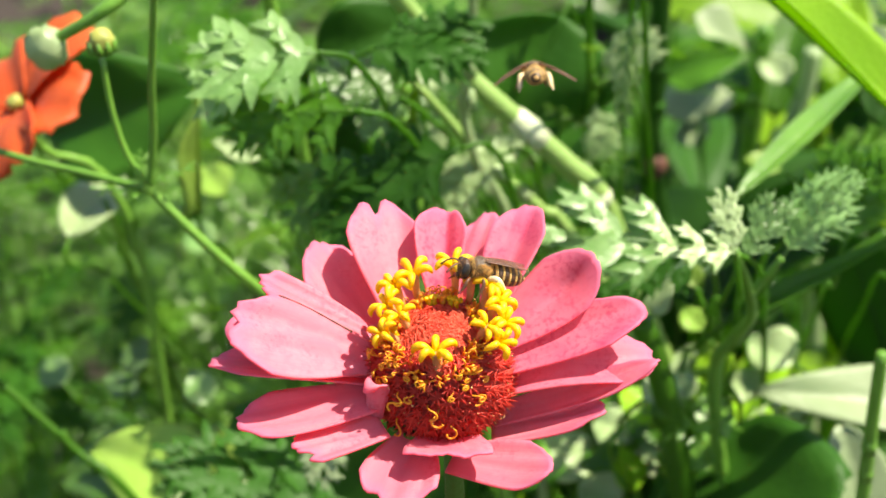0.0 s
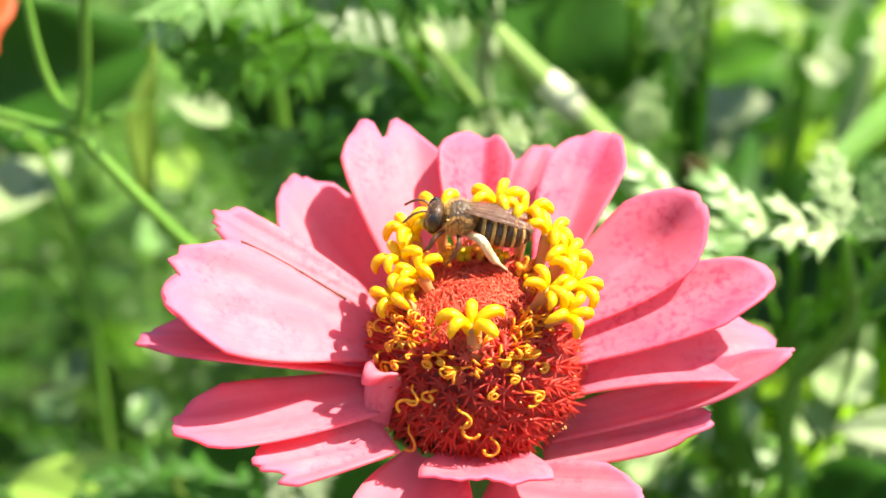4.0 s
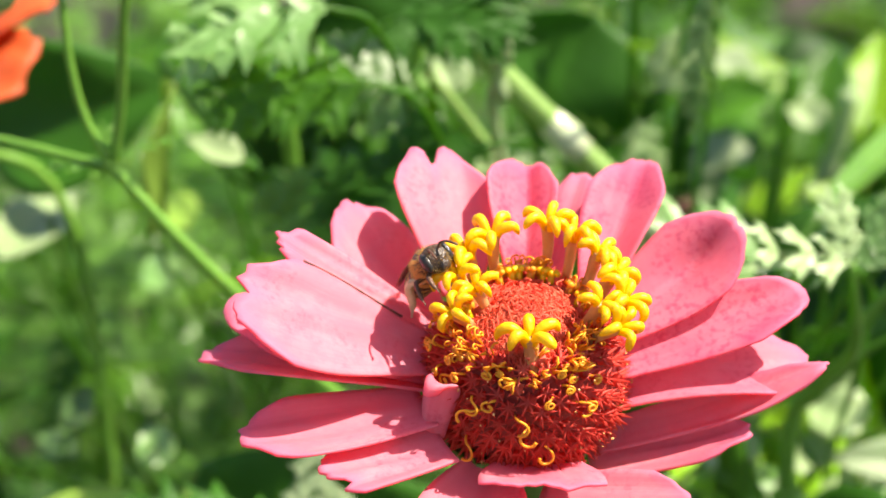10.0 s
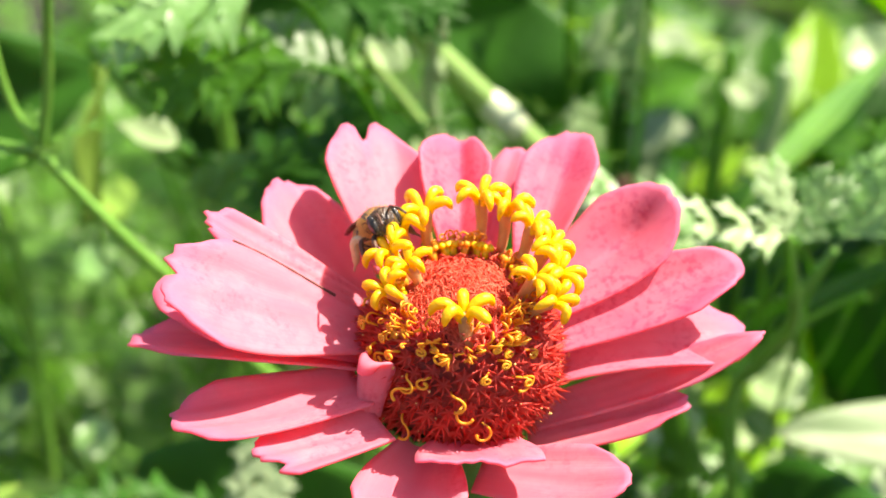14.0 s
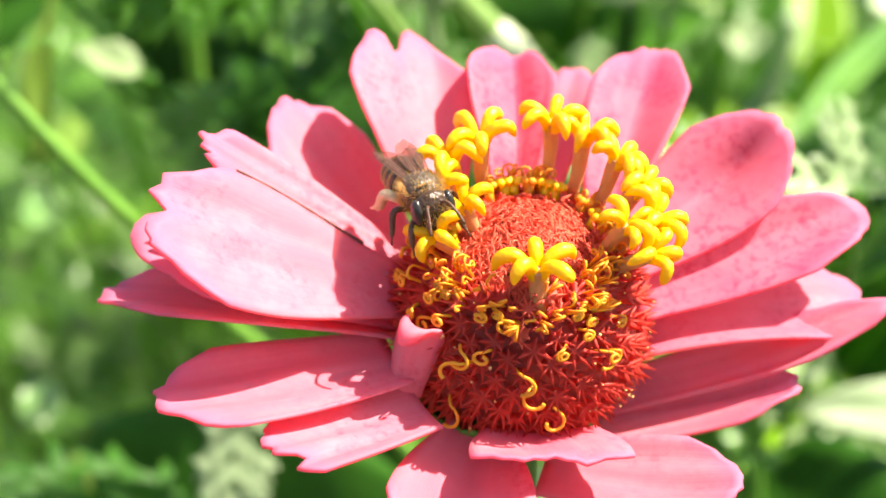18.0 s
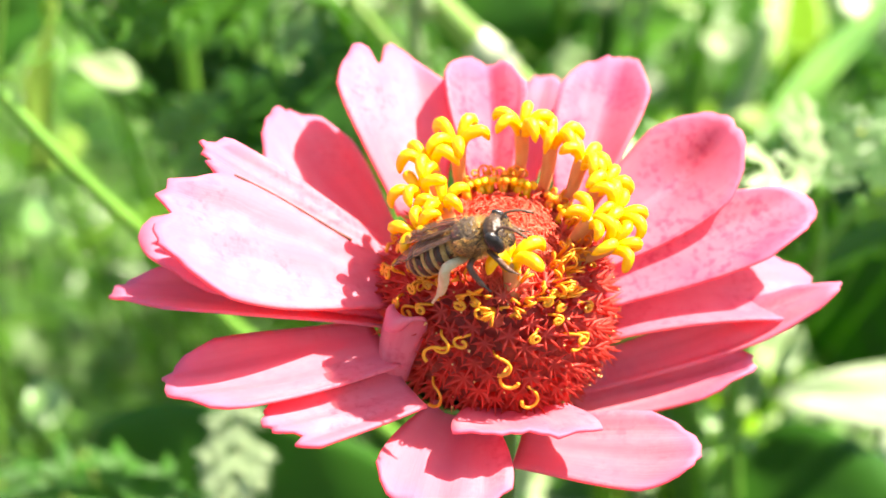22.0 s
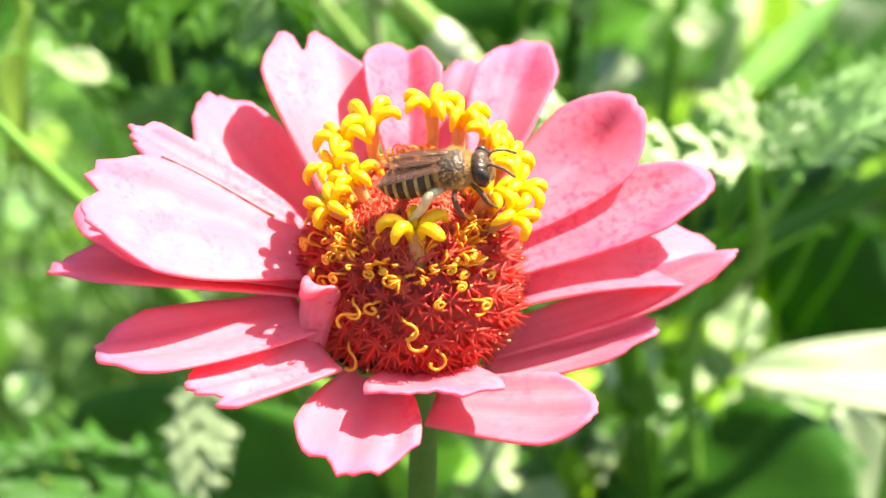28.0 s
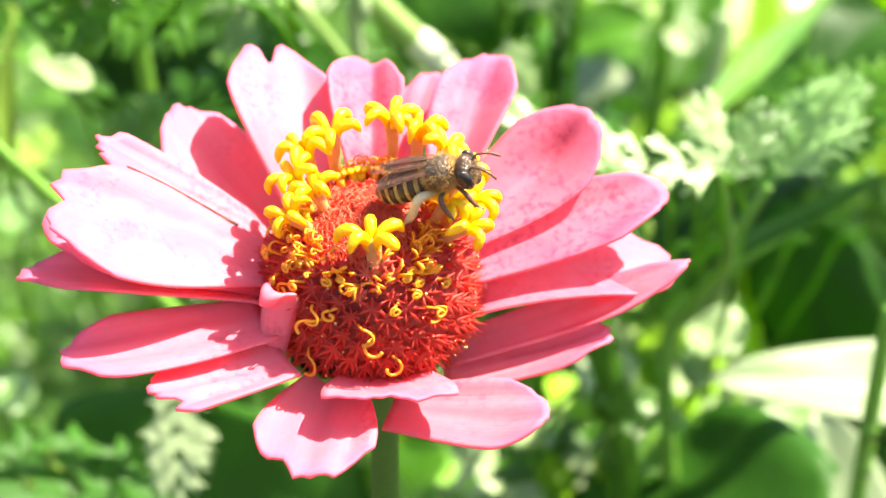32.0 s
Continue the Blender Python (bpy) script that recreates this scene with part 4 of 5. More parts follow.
def single_leaf(name, label, foot, tip, width, roll, material, seed, cut=False, droop=0.3, fold=0.18, pairs=8, fat=1.0, blunt=0.85):
    """A leaf on its own stalk, which comes up from the ground behind."""
    t = thing(name, pose(*foot), label, "leaf")
    long_ = (Vector(tip) - Vector(foot)).length
    me = feather_leaf_mesh(long_, width, seed, pairs, droop, fat) if cut else broad_leaf_mesh(long_, width, seed, fold, droop, blunt=blunt)
    ob = part_of("blade", me, material, t)
    ob.matrix_basis = Matrix.Translation(-Vector(foot)) @ aim(foot, tip, roll)
    f = Vector(foot)
    back = (f - Vector(tip)).normalized() * 0.015
    rod("stalk", [(0, 0, 0), back * 0.4 + Vector((0, 0.004, -0.005)), Vector((back.x * 0.6, 0.022, -0.028)), Vector((back.x, 0.07, -0.12)), Vector((back.x, 0.09, -f.z - 0.01))], 0.0005, 0.0007, t, LEAF, sides=7)
    return t


# thin branching stems with a yellow bud
NODE = Vector((-0.0587, 0.0520, 0.4516))
sprig = thing("budding_sprig", Matrix.Translation(NODE), "thin branching green stem with a yellow bud", "plant")


def shifted(o, *points):
    return [Vector(p) - Vector(o) for p in points]


rod("stem", shifted(NODE, NODE, (-0.0527, 0.0520, 0.4439), (-0.0472, 0.0530, 0.4366), (-0.0432, 0.0550, 0.4305), (-0.0352, 0.0620, 0.4145), (0.0, 0.075, 0.36), (0.01, 0.08, 0.2), (0.01, 0.08, -0.01)), 0.0008, 0.0013, sprig, STEM)
rod("stem", shifted(NODE, NODE, (-0.0643, 0.0530, 0.4523), (-0.0714, 0.0540, 0.4535), (-0.0821, 0.0560, 0.4548), (-0.0979, 0.0600, 0.4571)), 0.0007, 0.0006, sprig, STEM)
rod("stem", shifted(NODE, NODE, (-0.0564, 0.0520, 0.4610), (-0.0546, 0.0510, 0.4710), (-0.0524, 0.0500, 0.4805), (-0.0491, 0.0480, 0.4932)), 0.0007, 0.0006, sprig, STEM)
rod("stem", shifted(NODE, (-0.0585, 0.0520, 0.4512), (-0.0616, 0.0520, 0.4583), (-0.0627, 0.0520, 0.4658), (-0.0627, 0.0520, 0.4752)), 0.0006, 0.0005, sprig, STEM)
BUD_AT = Vector((-0.0623, 0.0520, 0.4784)) - NODE
bm = bmesh.new()
blob(bm, BUD_AT, (0.0021, 0.0021, 0.0020), 16, 12, None, 0.25)
part("bud", bm, BUD, sprig, "round yellow-green bud")
for k in range(9):
    bm = bmesh.new()
    a = k * 2 * math.pi / 9
    out_ = Vector((math.cos(a), math.sin(a), 0))
    tube(bm, [BUD_AT + out_ * 0.0008 + Vector((0, 0, -0.0021)), BUD_AT + out_ * 0.0021 + Vector((0, 0, -0.0013)), BUD_AT + out_ * 0.0023 + Vector((0, 0, 0.0002))], [0.0006, 0.0006, 0.0002], 5)
    part("bud_scale", bm, STEM, sprig)
wisp = feather_leaf_mesh(0.0085, 0.006, 91, 3)
for a, q in ((20, 1), (200, -1), (120, 1), (300, 0.5)):
    ob = part_of("leaf", wisp, FEATHER, sprig)
    ob.matrix_basis = pose(0.0005 * q, 0, 0.001 * q, 0, -25, a)

# orange flower, seen partly from behind
orange = thing("orange_flower", facing(Vector((-0.0990, 0.0900, 0.4487)), Vector((-0.45, -0.40, 0.80)), 0.4), "orange open flower with broad ruffled petals", "flower")
for k in range(8):
    a = 2 * math.pi * k / 8 + 0.25 * math.sin(k * 2.3)
    long_ = 0.0190 + 0.0016 * math.sin(k * 1.7)
    grid, uvs = [], []
    for i in range(11):
        s = i / 10
        g, u = [], []
        for j in range(9):
            v = -1 + 2 * j / 8
            w = 0.0086 * (0.3 + 0.7 * math.sin(min(1, s * 1.3) * math.pi / 2)) * (1 if s < 0.9 else 0.85)
            r = 0.0015 + long_ * s * (1 - 0.10 * v * v - 0.03 * math.cos(v * 9 + k))
            zz = 0.0050 * math.sin(s * 1.9) - 0.0036 * s * s + 0.0011 * v * v + 0.0008 * s * math.sin(v * 6 + k * 2) + 0.0012 * (k % 2)
            g.append(Vector((r * math.cos(a) - w * v * math.sin(a), r * math.sin(a) + w * v * math.cos(a), zz)))
            u.append((v, s))
        grid.append(g)
        uvs.append(u)
    part("petal", sheet(bmesh.new(), grid, uvs, 0.0003), ORANGE, orange)
bm = bmesh.new()
blob(bm, (0, 0, 0.003), (0.0018, 0.0018, 0.0014), 14, 10, None, 0.3)
part("centre", bm, BUD, orange, "yellow-green centre")
inv = orange.matrix_basis.inverted()
rod("stem", [inv @ Vector(p) for p in ((-0.0993, 0.0910, 0.4473), (-0.1028, 0.1000, 0.4358), (-0.090, 0.11, 0.40), (-0.10, 0.11, 0.2), (-0.10, 0.11, -0.01))], 0.0008, 0.0011, orange, STEM)
# nodding grey-green bud over it
NOD = Vector((-0.0771, 0.0620, 0.4732))
nod = thing("nodding_bud", Matrix.Translation(NOD), "grey-green ribbed nodding flower bud", "bud")
bm = bmesh.new()
blob(bm, (0, 0, 0), (0.0036, 0.0034, 0.0038), 18, 12, None, 0.25)
part("bud_head", bm, PALE, nod)
rod("stem", shifted(NOD, (-0.0759, 0.0620, 0.4743), (-0.0724, 0.0620, 0.4761), (-0.0681, 0.0620, 0.4783), (-0.0634, 0.0640, 0.4810), (-0.0577, 0.0750, 0.4842), (-0.05, 0.11, 0.45), (-0.05, 0.12, 0.2), (-0.05, 0.12, -0.01)), 0.0009, 0.0016, nod, STEM)

# thick slanting stems
SLANT = Vector((-0.0007, 0.1130, 0.4350))
slant = thing("slanting_stem", Matrix.Translation(SLANT), "thick pale green slanting plant stem with swollen joints", "stem")
rod("stalk", shifted(SLANT, (-0.0286, 0.1040, 0.4733), (-0.0204, 0.1090, 0.4586), (-0.0140, 0.1110, 0.4493), (-0.0075, 0.1120, 0.4421), (-0.0007, 0.1130, 0.4350), (0.0070, 0.1140, 0.4268), (0.0141, 0.1160, 0.4173), (0.022, 0.120, 0.39), (0.05, 0.13, 0.30), (0.09, 0.12, 0.15), (0.10, 0.12, -0.01)), 0.0019, 0.0031, slant, WAXY, sides=14)
for a, b in (((-0.0043, 0.1126, 0.4388), (0.0020, 0.1134, 0.4322)), ((-0.0201, 0.1090, 0.4582), (-0.0180, 0.1100, 0.4548)), ((0.0121, 0.1155, 0.4201), (0.0146, 0.1160, 0.4167))):
    p, q = shifted(SLANT, a, b)
    part("node", tube(bmesh.new(), [p, p.lerp(q, 0.2), p.lerp(q, 0.6), q], [0.0022, 0.0028, 0.0030, 0.0025], 14), JOINT_HIGHLIGHT, slant, "waxy swollen joint, its sun highlight put into the colour")
SLIM = Vector((-0.0078, 0.1160, 0.4233))
slim = thing("slanting_stem", Matrix.Translation(SLIM), "thin knotted pale green slanting stem", "stem")
rod("stalk", shifted(SLIM, (-0.0256, 0.1120, 0.4479), (-0.0186, 0.1140, 0.4380), (-0.0122, 0.1150, 0.4289), (-0.0055, 0.1160, 0.4214), (0.0013, 0.1170, 0.4142), (0.0074, 0.1180, 0.4071), (0.03, 0.11, 0.36), (0.05, 0.12, 0.2), (0.07, 0.13, -0.01)), 0.0009, 0.0016, slim, WAXY)
for p in shifted(SLIM, (-0.0120, 0.1150, 0.4286), (-0.0080, 0.1155, 0.4242), (-0.0031, 0.1165, 0.4186)):
    part("node", tube(bmesh.new(), [p + Vector((-0.0016, 0, 0.0015)), p, p + Vector((0.0016, 0, -0.0015))], [0.0012, 0.0017, 0.0014], 10), PALE, slim, "pale swollen joint")
for i, (pts, r, lab, mt) in enumerate((
    (((-0.0086, 0.0980, 0.4719), (-0.0095, 0.1000, 0.4628), (-0.0118, 0.1020, 0.4486), (-0.0118, 0.1040, 0.4366), (0.0, 0.11, 0.36), (0.0, 0.11, -0.01)), 0.0009, "thin grey-green upright stem", PALE),
    (((0.0248, 0.1900, 0.4393), (0.0244, 0.1900, 0.4307), (0.0237, 0.1900, 0.4127), (0.0230, 0.1900, 0.3929), (0.03, 0.19, 0.3), (0.03, 0.19, -0.01)), 0.0024, "thick dark upright stem", DEEP_SHADED),
    (((0.0104, 0.1350, 0.4576), (0.0104, 0.1350, 0.4478), (0.0109, 0.1350, 0.4313), (0.0116, 0.1350, 0.4173), (0.022, 0.14, 0.3), (0.02, 0.14, -0.01)), 0.0010, "upright green stem with small leaves", LEAF),
    (((-0.0254, 0.1150, 0.4620), (-0.0264, 0.1150, 0.4527), (-0.0278, 0.1150, 0.4394), (-0.0275, 0.1150, 0.4251), (-0.01, 0.12, 0.3), (-0.01, 0.12, -0.01)), 0.0013, "upright bright green stem", STEM),
    (((-0.0234, 0.1100, 0.4452), (-0.0245, 0.1100, 0.4391), (-0.0240, 0.1100, 0.4335), (-0.0229, 0.1100, 0.4278), (-0.005, 0.12, 0.3), (-0.005, 0.12, -0.01)), 0.0009, "upright lime green stem in the sun", LIME),
    (((-0.0738, 0.1150, 0.4471), (-0.0636, 0.1150, 0.4330), (-0.0561, 0.1150, 0.4245), (-0.0475, 0.1150, 0.4142), (-0.01, 0.12, 0.3), (-0.01, 0.12, -0.01)), 0.0010, "dark slanting stem in the shade", DEEP_SHADED),
    (((0.0663, 0.0650, 0.4152), (0.0660, 0.0650, 0.4034), (0.0659, 0.0650, 0.3909), (0.0658, 0.0650, 0.3792), (0.0657, 0.0650, 0.3641), (0.072, 0.07, 0.25), (0.072, 0.07, -0.01)), 0.0012, "upright green stem beside the pale leaf", STEM),
    (((-0.1091, 0.0700, 0.3976), (-0.1034, 0.0700, 0.3907), (-0.0933, 0.0700, 0.3781), (-0.0832, 0.0700, 0.3659), (-0.06, 0.08, 0.30), (-0.05, 0.09, -0.01)), 0.0008, "slanting thin dark stem low down", LEAF),
    (((-0.1011, 0.1200, 0.4130), (-0.0976, 0.1200, 0.3955), (-0.0948, 0.1200, 0.3802), (-0.0903, 0.1200, 0.3559), (-0.06, 0.13, 0.28), (-0.06, 0.13, -0.01)), 0.0007, "thin pale upright stem among the feathery plants", FEATHER),
    (((0.0236, 0.0800, 0.4106), (0.0261, 0.0800, 0.4032), (0.0298, 0.0800, 0.3876), (0.0331, 0.0800, 0.3639), (0.045, 0.085, 0.26), (0.045, 0.09, -0.01)), 0.0023, "thick smooth green stem beside the dark leaf", LEAF),
    (((0.0542, 0.2500, 0.4059), (0.0539, 0.2500, 0.3937), (0.0531, 0.2500, 0.3792), (0.0516, 0.2500, 0.3642), (0.05, 0.25, 0.3), (0.05, 0.25, -0.01)), 0.0026, "dull green upright stalk far back", FEATHER),
    (((0.0677, 0.2400, 0.4029), (0.0663, 0.2400, 0.3908), (0.0632, 0.2400, 0.3783), (0.0608, 0.2400, 0.3654), (0.075, 0.24, 0.3), (0.075, 0.24, -0.01)), 0.0026, "pale green upright stalk far back", PALE),
    (((0.0715, 0.2200, 0.4025), (0.0702, 0.2200, 0.3942), (0.0692, 0.2200, 0.3840), (0.0680, 0.2200, 0.3717), (0.08, 0.22, 0.3), (0.08, 0.22, -0.01)), 0.0020, "yellow-green upright stalk far back", LIME),
)):
    t = thing("plant_stem", pose(*pts[2]), lab, "stem")
    rod("stalk", shifted(pts[2], *pts), r, r * 1.3, t, mt)
    for q in (0.35, 0.62):
        c = Vector(pts[1]).lerp(Vector(pts[3]), q) - Vector(pts[2])
        part("joint", tube(bmesh.new(), [c + Vector((0, 0, 0.002)), c, c - Vector((0, 0, 0.002))], [r * 0.9, r * 1.25, r * 1.1], 10), mt, t, "slightly swollen joint")
    if "small leaves" in lab:
        small = feather_leaf_mesh(0.013, 0.008, 60 + i, 3, 0.3, 1.35)
        for k in range(8):
            ob = part_of("leaf", small, PALE if k % 2 else FEATHER, t)
            zz = 0.030 - 0.009 * k
            ob.matrix_basis = pose(0, 0, zz, 0, -35, k * 137)
    if "thick dark" in lab:
        part("dried_sheath", tube(bmesh.new(), smooth_line([Vector((0, -0.002, -0.020)), Vector((0.0005, -0.003, -0.0225)), Vector((-0.001, -0.0035, -0.026))], 3), [0.0024, 0.003, 0.003, 0.0028, 0.0024, 0.002, 0.001], 8), RIM, t, "brown dried sheath")

# cut leaves that stand out
CUT = True
single_leaf("cut_leaf", "pale grey-green cut leaf", (-0.0326, 0.0730, 0.4682), (-0.0500, 0.0660, 0.4684), 0.0275, -42, SILVER, 25, CUT, pairs=3, fat=1.26)
single_leaf("cut_leaf", "bright green cut leaf with upright teeth", (-0.0266, 0.0740, 0.4568), (-0.0493, 0.0680, 0.4583), 0.0210, -50, LEAF, 26, CUT, pairs=5, fat=1.16)
single_leaf("cut_leaf", "dark cut leaf in shade behind the flower", (-0.0105, 0.0860, 0.4439), (-0.0371, 0.0800, 0.4333), 0.0325, -35, DEEP_SHADED, 27, CUT, pairs=6, fat=1.11)
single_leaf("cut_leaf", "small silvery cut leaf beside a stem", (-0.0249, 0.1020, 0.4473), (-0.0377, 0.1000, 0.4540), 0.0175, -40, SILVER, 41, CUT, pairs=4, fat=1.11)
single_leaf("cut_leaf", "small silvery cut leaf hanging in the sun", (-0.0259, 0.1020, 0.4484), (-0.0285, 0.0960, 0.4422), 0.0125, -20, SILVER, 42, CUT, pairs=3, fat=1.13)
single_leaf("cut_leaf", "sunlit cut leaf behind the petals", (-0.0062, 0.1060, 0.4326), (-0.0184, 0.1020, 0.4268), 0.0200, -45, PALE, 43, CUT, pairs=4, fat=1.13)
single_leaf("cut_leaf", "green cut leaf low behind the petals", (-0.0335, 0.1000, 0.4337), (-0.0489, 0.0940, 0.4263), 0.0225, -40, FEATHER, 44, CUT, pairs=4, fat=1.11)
single_leaf("cut_leaf", "dark green cut leaf over the shade", (-0.0276, 0.0940, 0.4606), (-0.0107, 0.0940, 0.4628), 0.0250, 35, DEEP_SHADED, 45, CUT, pairs=5, fat=1.09)
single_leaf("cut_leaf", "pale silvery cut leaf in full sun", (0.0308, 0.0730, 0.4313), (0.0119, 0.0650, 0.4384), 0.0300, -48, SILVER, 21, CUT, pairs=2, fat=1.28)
single_leaf("cut_leaf", "dark cut leaf under the silvery one", (0.0357, 0.0840, 0.4245), (0.0156, 0.0780, 0.4218), 0.0225, -40, DEEP_SHADED, 46, CUT, pairs=4, fat=1.13)
single_leaf("cut_leaf", "pale arching cut leaf of a tall plant", (0.0398, 0.0600, 0.4379), (0.0278, 0.0540, 0.4448), 0.0125, -35, PALE, 47, CUT, pairs=3, fat=1.35, droop=0.8)
single_leaf("cut_leaf", "silvery upright cut leaf of a tall plant", (0.0398, 0.0600, 0.4379), (0.0378, 0.0630, 0.4464), 0.0100, 0, PALE, 48, CUT, pairs=3, fat=1.35)
single_leaf("cut_leaf", "pale cut leaf of a tall plant", (0.0413, 0.0620, 0.4355), (0.0466, 0.0660, 0.4432), 0.0120, 40, SILVER, 49, CUT, pairs=3, fat=1.3)
single_leaf("cut_leaf", "grey-green cut leaf at the top of a tall plant", (0.0482, 0.0680, 0.4324), (0.0577, 0.0720, 0.4462), 0.0150, 35, SILVER, 50, CUT, pairs=7, fat=0.9)
single_leaf("cut_leaf", "bright green upright cut leaf", (0.0612, 0.0900, 0.4231), (0.0629, 0.0940, 0.4362), 0.0250, 25, LEAF, 51, CUT, pairs=4, fat=1.20)
single_leaf("cut_leaf", "pale silvery cut leaf low down", (-0.0335, 0.0580, 0.4068), (-0.0328, 0.0460, 0.3956), 0.0135, 0, SUNLIT_WHITISH, 24, CUT, pairs=4, fat=1.12, droop=0.2)
single_leaf("cut_leaf", "dark cut leaf below the flower", (-0.0326, 0.0620, 0.3753), (-0.0614, 0.0500, 0.3958), 0.0300, -30, DEEP_SHADED, 28, CUT, pairs=5, fat=1.13)
single_leaf("cut_leaf", "pale cut leaf below the flower", (-0.0453, 0.0640, 0.3691), (-0.0677, 0.0600, 0.3786), 0.0150, -35, PALE, 55, CUT, pairs=4, fat=1.2)
single_leaf("cut_leaf", "pale drooping cut leaf on an upright stem", (0.0217, 0.0940, 0.4680), (0.0179, 0.0900, 0.4464), 0.0112, 15, SILVER, 29, CUT, pairs=6, fat=1.13, droop=0.1)
single_leaf("cut_leaf", "pale cut leaf among the upright stems", (0.0130, 0.1380, 0.4353), (0.0212, 0.1400, 0.4460), 0.0163, 30, PALE, 56, CUT, pairs=4, fat=1.16)
single_leaf("cut_leaf", "pale cut leaf hanging on an upright stem", (0.0116, 0.1340, 0.4317), (0.0137, 0.1310, 0.4206), 0.0125, 20, PALE, 57, CUT, pairs=4, fat=1.16)
single_leaf("narrow_leaf", "long narrow deep green leaf", (0.0394, 0.0820, 0.4091), (0.0706, 0.0880, 0.4263), 0.0045, 30, LEAF, 58, droop=0.05, fold=0.3)

# broad leaves that stand out
single_leaf("broad_leaf", "large bright lime-green pointed leaf folded along its rib", (0.0266, 0.1000, 0.4857), (0.0927, 0.0880, 0.4289), 0.0130, 12, LIME, 1, droop=0.04, fold=0.4)
single_leaf("broad_leaf", "large smooth leaf in shade, the shade put into its dark green", (0.0255, 0.0840, 0.3535), (0.0615, 0.0680, 0.3834), 0.046, 26, DEEP_SHADED, 2, droop=0.12, fold=0.02, blunt=0.5)
single_leaf("broad_leaf", "pale sunlit leaf with a folded edge", (0.0699, 0.0760, 0.3602), (0.0641, 0.0840, 0.3846), 0.017, -10, SUNLIT_WHITISH, 3, droop=0.15, blunt=0.6)
single_leaf("broad_leaf", "long pale leaf in full sun", (0.0990, 0.1060, 0.3728), (0.0485, 0.0980, 0.3842), 0.017, -30, SUNLIT_WHITISH, 4, droop=0.15)
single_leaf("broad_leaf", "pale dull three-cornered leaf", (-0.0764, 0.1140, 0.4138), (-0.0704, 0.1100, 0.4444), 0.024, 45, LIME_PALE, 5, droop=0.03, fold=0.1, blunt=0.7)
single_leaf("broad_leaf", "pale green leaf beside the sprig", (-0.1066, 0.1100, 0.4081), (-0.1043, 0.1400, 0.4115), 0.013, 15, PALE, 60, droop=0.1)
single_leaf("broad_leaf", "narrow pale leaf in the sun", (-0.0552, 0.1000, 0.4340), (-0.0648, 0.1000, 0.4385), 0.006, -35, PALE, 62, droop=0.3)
single_leaf("broad_leaf", "dark green leaf behind the sprig", (-0.1167, 0.1300, 0.4242), (-0.0773, 0.1300, 0.4375), 0.030, 68, DEEP_SHADED, 8, droop=0.1)
single_leaf("broad_leaf", "dark green leaf under the cut one", (-0.0382, 0.1300, 0.4149), (-0.0650, 0.1250, 0.4264), 0.022, -70, DEEP_SHADED, 36, droop=0.1)
single_leaf("broad_leaf", "dark green leaf high behind the stems", (0.0033, 0.1470, 0.4473), (-0.0067, 0.1370, 0.4235), 0.034, -60, DEEP_SHADED, 9, droop=0.1)
single_leaf("broad_leaf", "dark green leaf behind the slanting stem", (0.0136, 0.1620, 0.4198), (-0.0030, 0.1520, 0.4059), 0.016, -25, DEEP_SHADED, 63, droop=0.1)
single_leaf("broad_leaf", "deep green leaf above the stems", (-0.0477, 0.1250, 0.4451), (-0.0249, 0.1350, 0.4515), 0.020, 68, DEEP_SHADED, 64, droop=0.1)
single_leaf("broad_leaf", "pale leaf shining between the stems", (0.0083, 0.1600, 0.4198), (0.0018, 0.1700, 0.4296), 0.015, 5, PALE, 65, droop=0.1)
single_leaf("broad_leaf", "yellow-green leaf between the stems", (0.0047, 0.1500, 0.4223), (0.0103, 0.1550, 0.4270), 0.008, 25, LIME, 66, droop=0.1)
# dark upright leaf added to stand in for a black shaded gap
single_leaf("broad_leaf", "dark leaf added in place of the shaded gap beside the tall plant", (0.0862, 0.1600, 0.3450), (0.0715, 0.1640, 0.3852), 0.030, 85, DEEP_SHADED, 67, droop=0.02, fold=0.05, blunt=0.6)
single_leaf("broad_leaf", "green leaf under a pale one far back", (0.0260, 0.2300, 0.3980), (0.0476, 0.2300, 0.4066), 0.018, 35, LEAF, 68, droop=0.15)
single_leaf("broad_leaf", "large dark leaf in the shade low down", (-0.0129, 0.0760, 0.3664), (-0.0602, 0.0720, 0.3865), 0.030, -80, DEEP_SHADED, 20, droop=0.1, fold=0.05, blunt=0.5)
single_leaf("broad_leaf", "dark leaf in the shade under the flower", (-0.0274, 0.0800, 0.3592), (-0.0362, 0.0850, 0.3871), 0.022, -60, DEEP_SHADED, 69, droop=0.2)
single_leaf("broad_leaf", "dark green leaf slanting through the shade", (-0.0663, 0.1240, 0.4361), (-0.0507, 0.1220, 0.4164), 0.015, 65, DEEP_SHADED, 70, droop=0.1)
single_leaf("broad_leaf", "deep green leaf above the pale one", (-0.0588, 0.1300, 0.4314), (-0.0386, 0.1350, 0.4341), 0.018, 70, DEEP_SHADED, 71, droop=0.1)
single_leaf("broad_leaf", "pale oval leaf in the sun", (-0.0520, 0.1400, 0.4174), (-0.0652, 0.1400, 0.4206), 0.012, -35, PALE, 72, droop=0.15)
single_leaf("broad_leaf", "light green leaf low down in the sun", (-0.0692, 0.0800, 0.3621), (-0.1002, 0.0860, 0.3675), 0.021, -32, LIME_PALE, 7, droop=0.15)
single_leaf("broad_leaf", "small light green leaf low down", (-0.0838, 0.0860, 0.3640), (-0.1104, 0.0860, 0.3573), 0.018, -30, FEATHER, 73, droop=0.15)
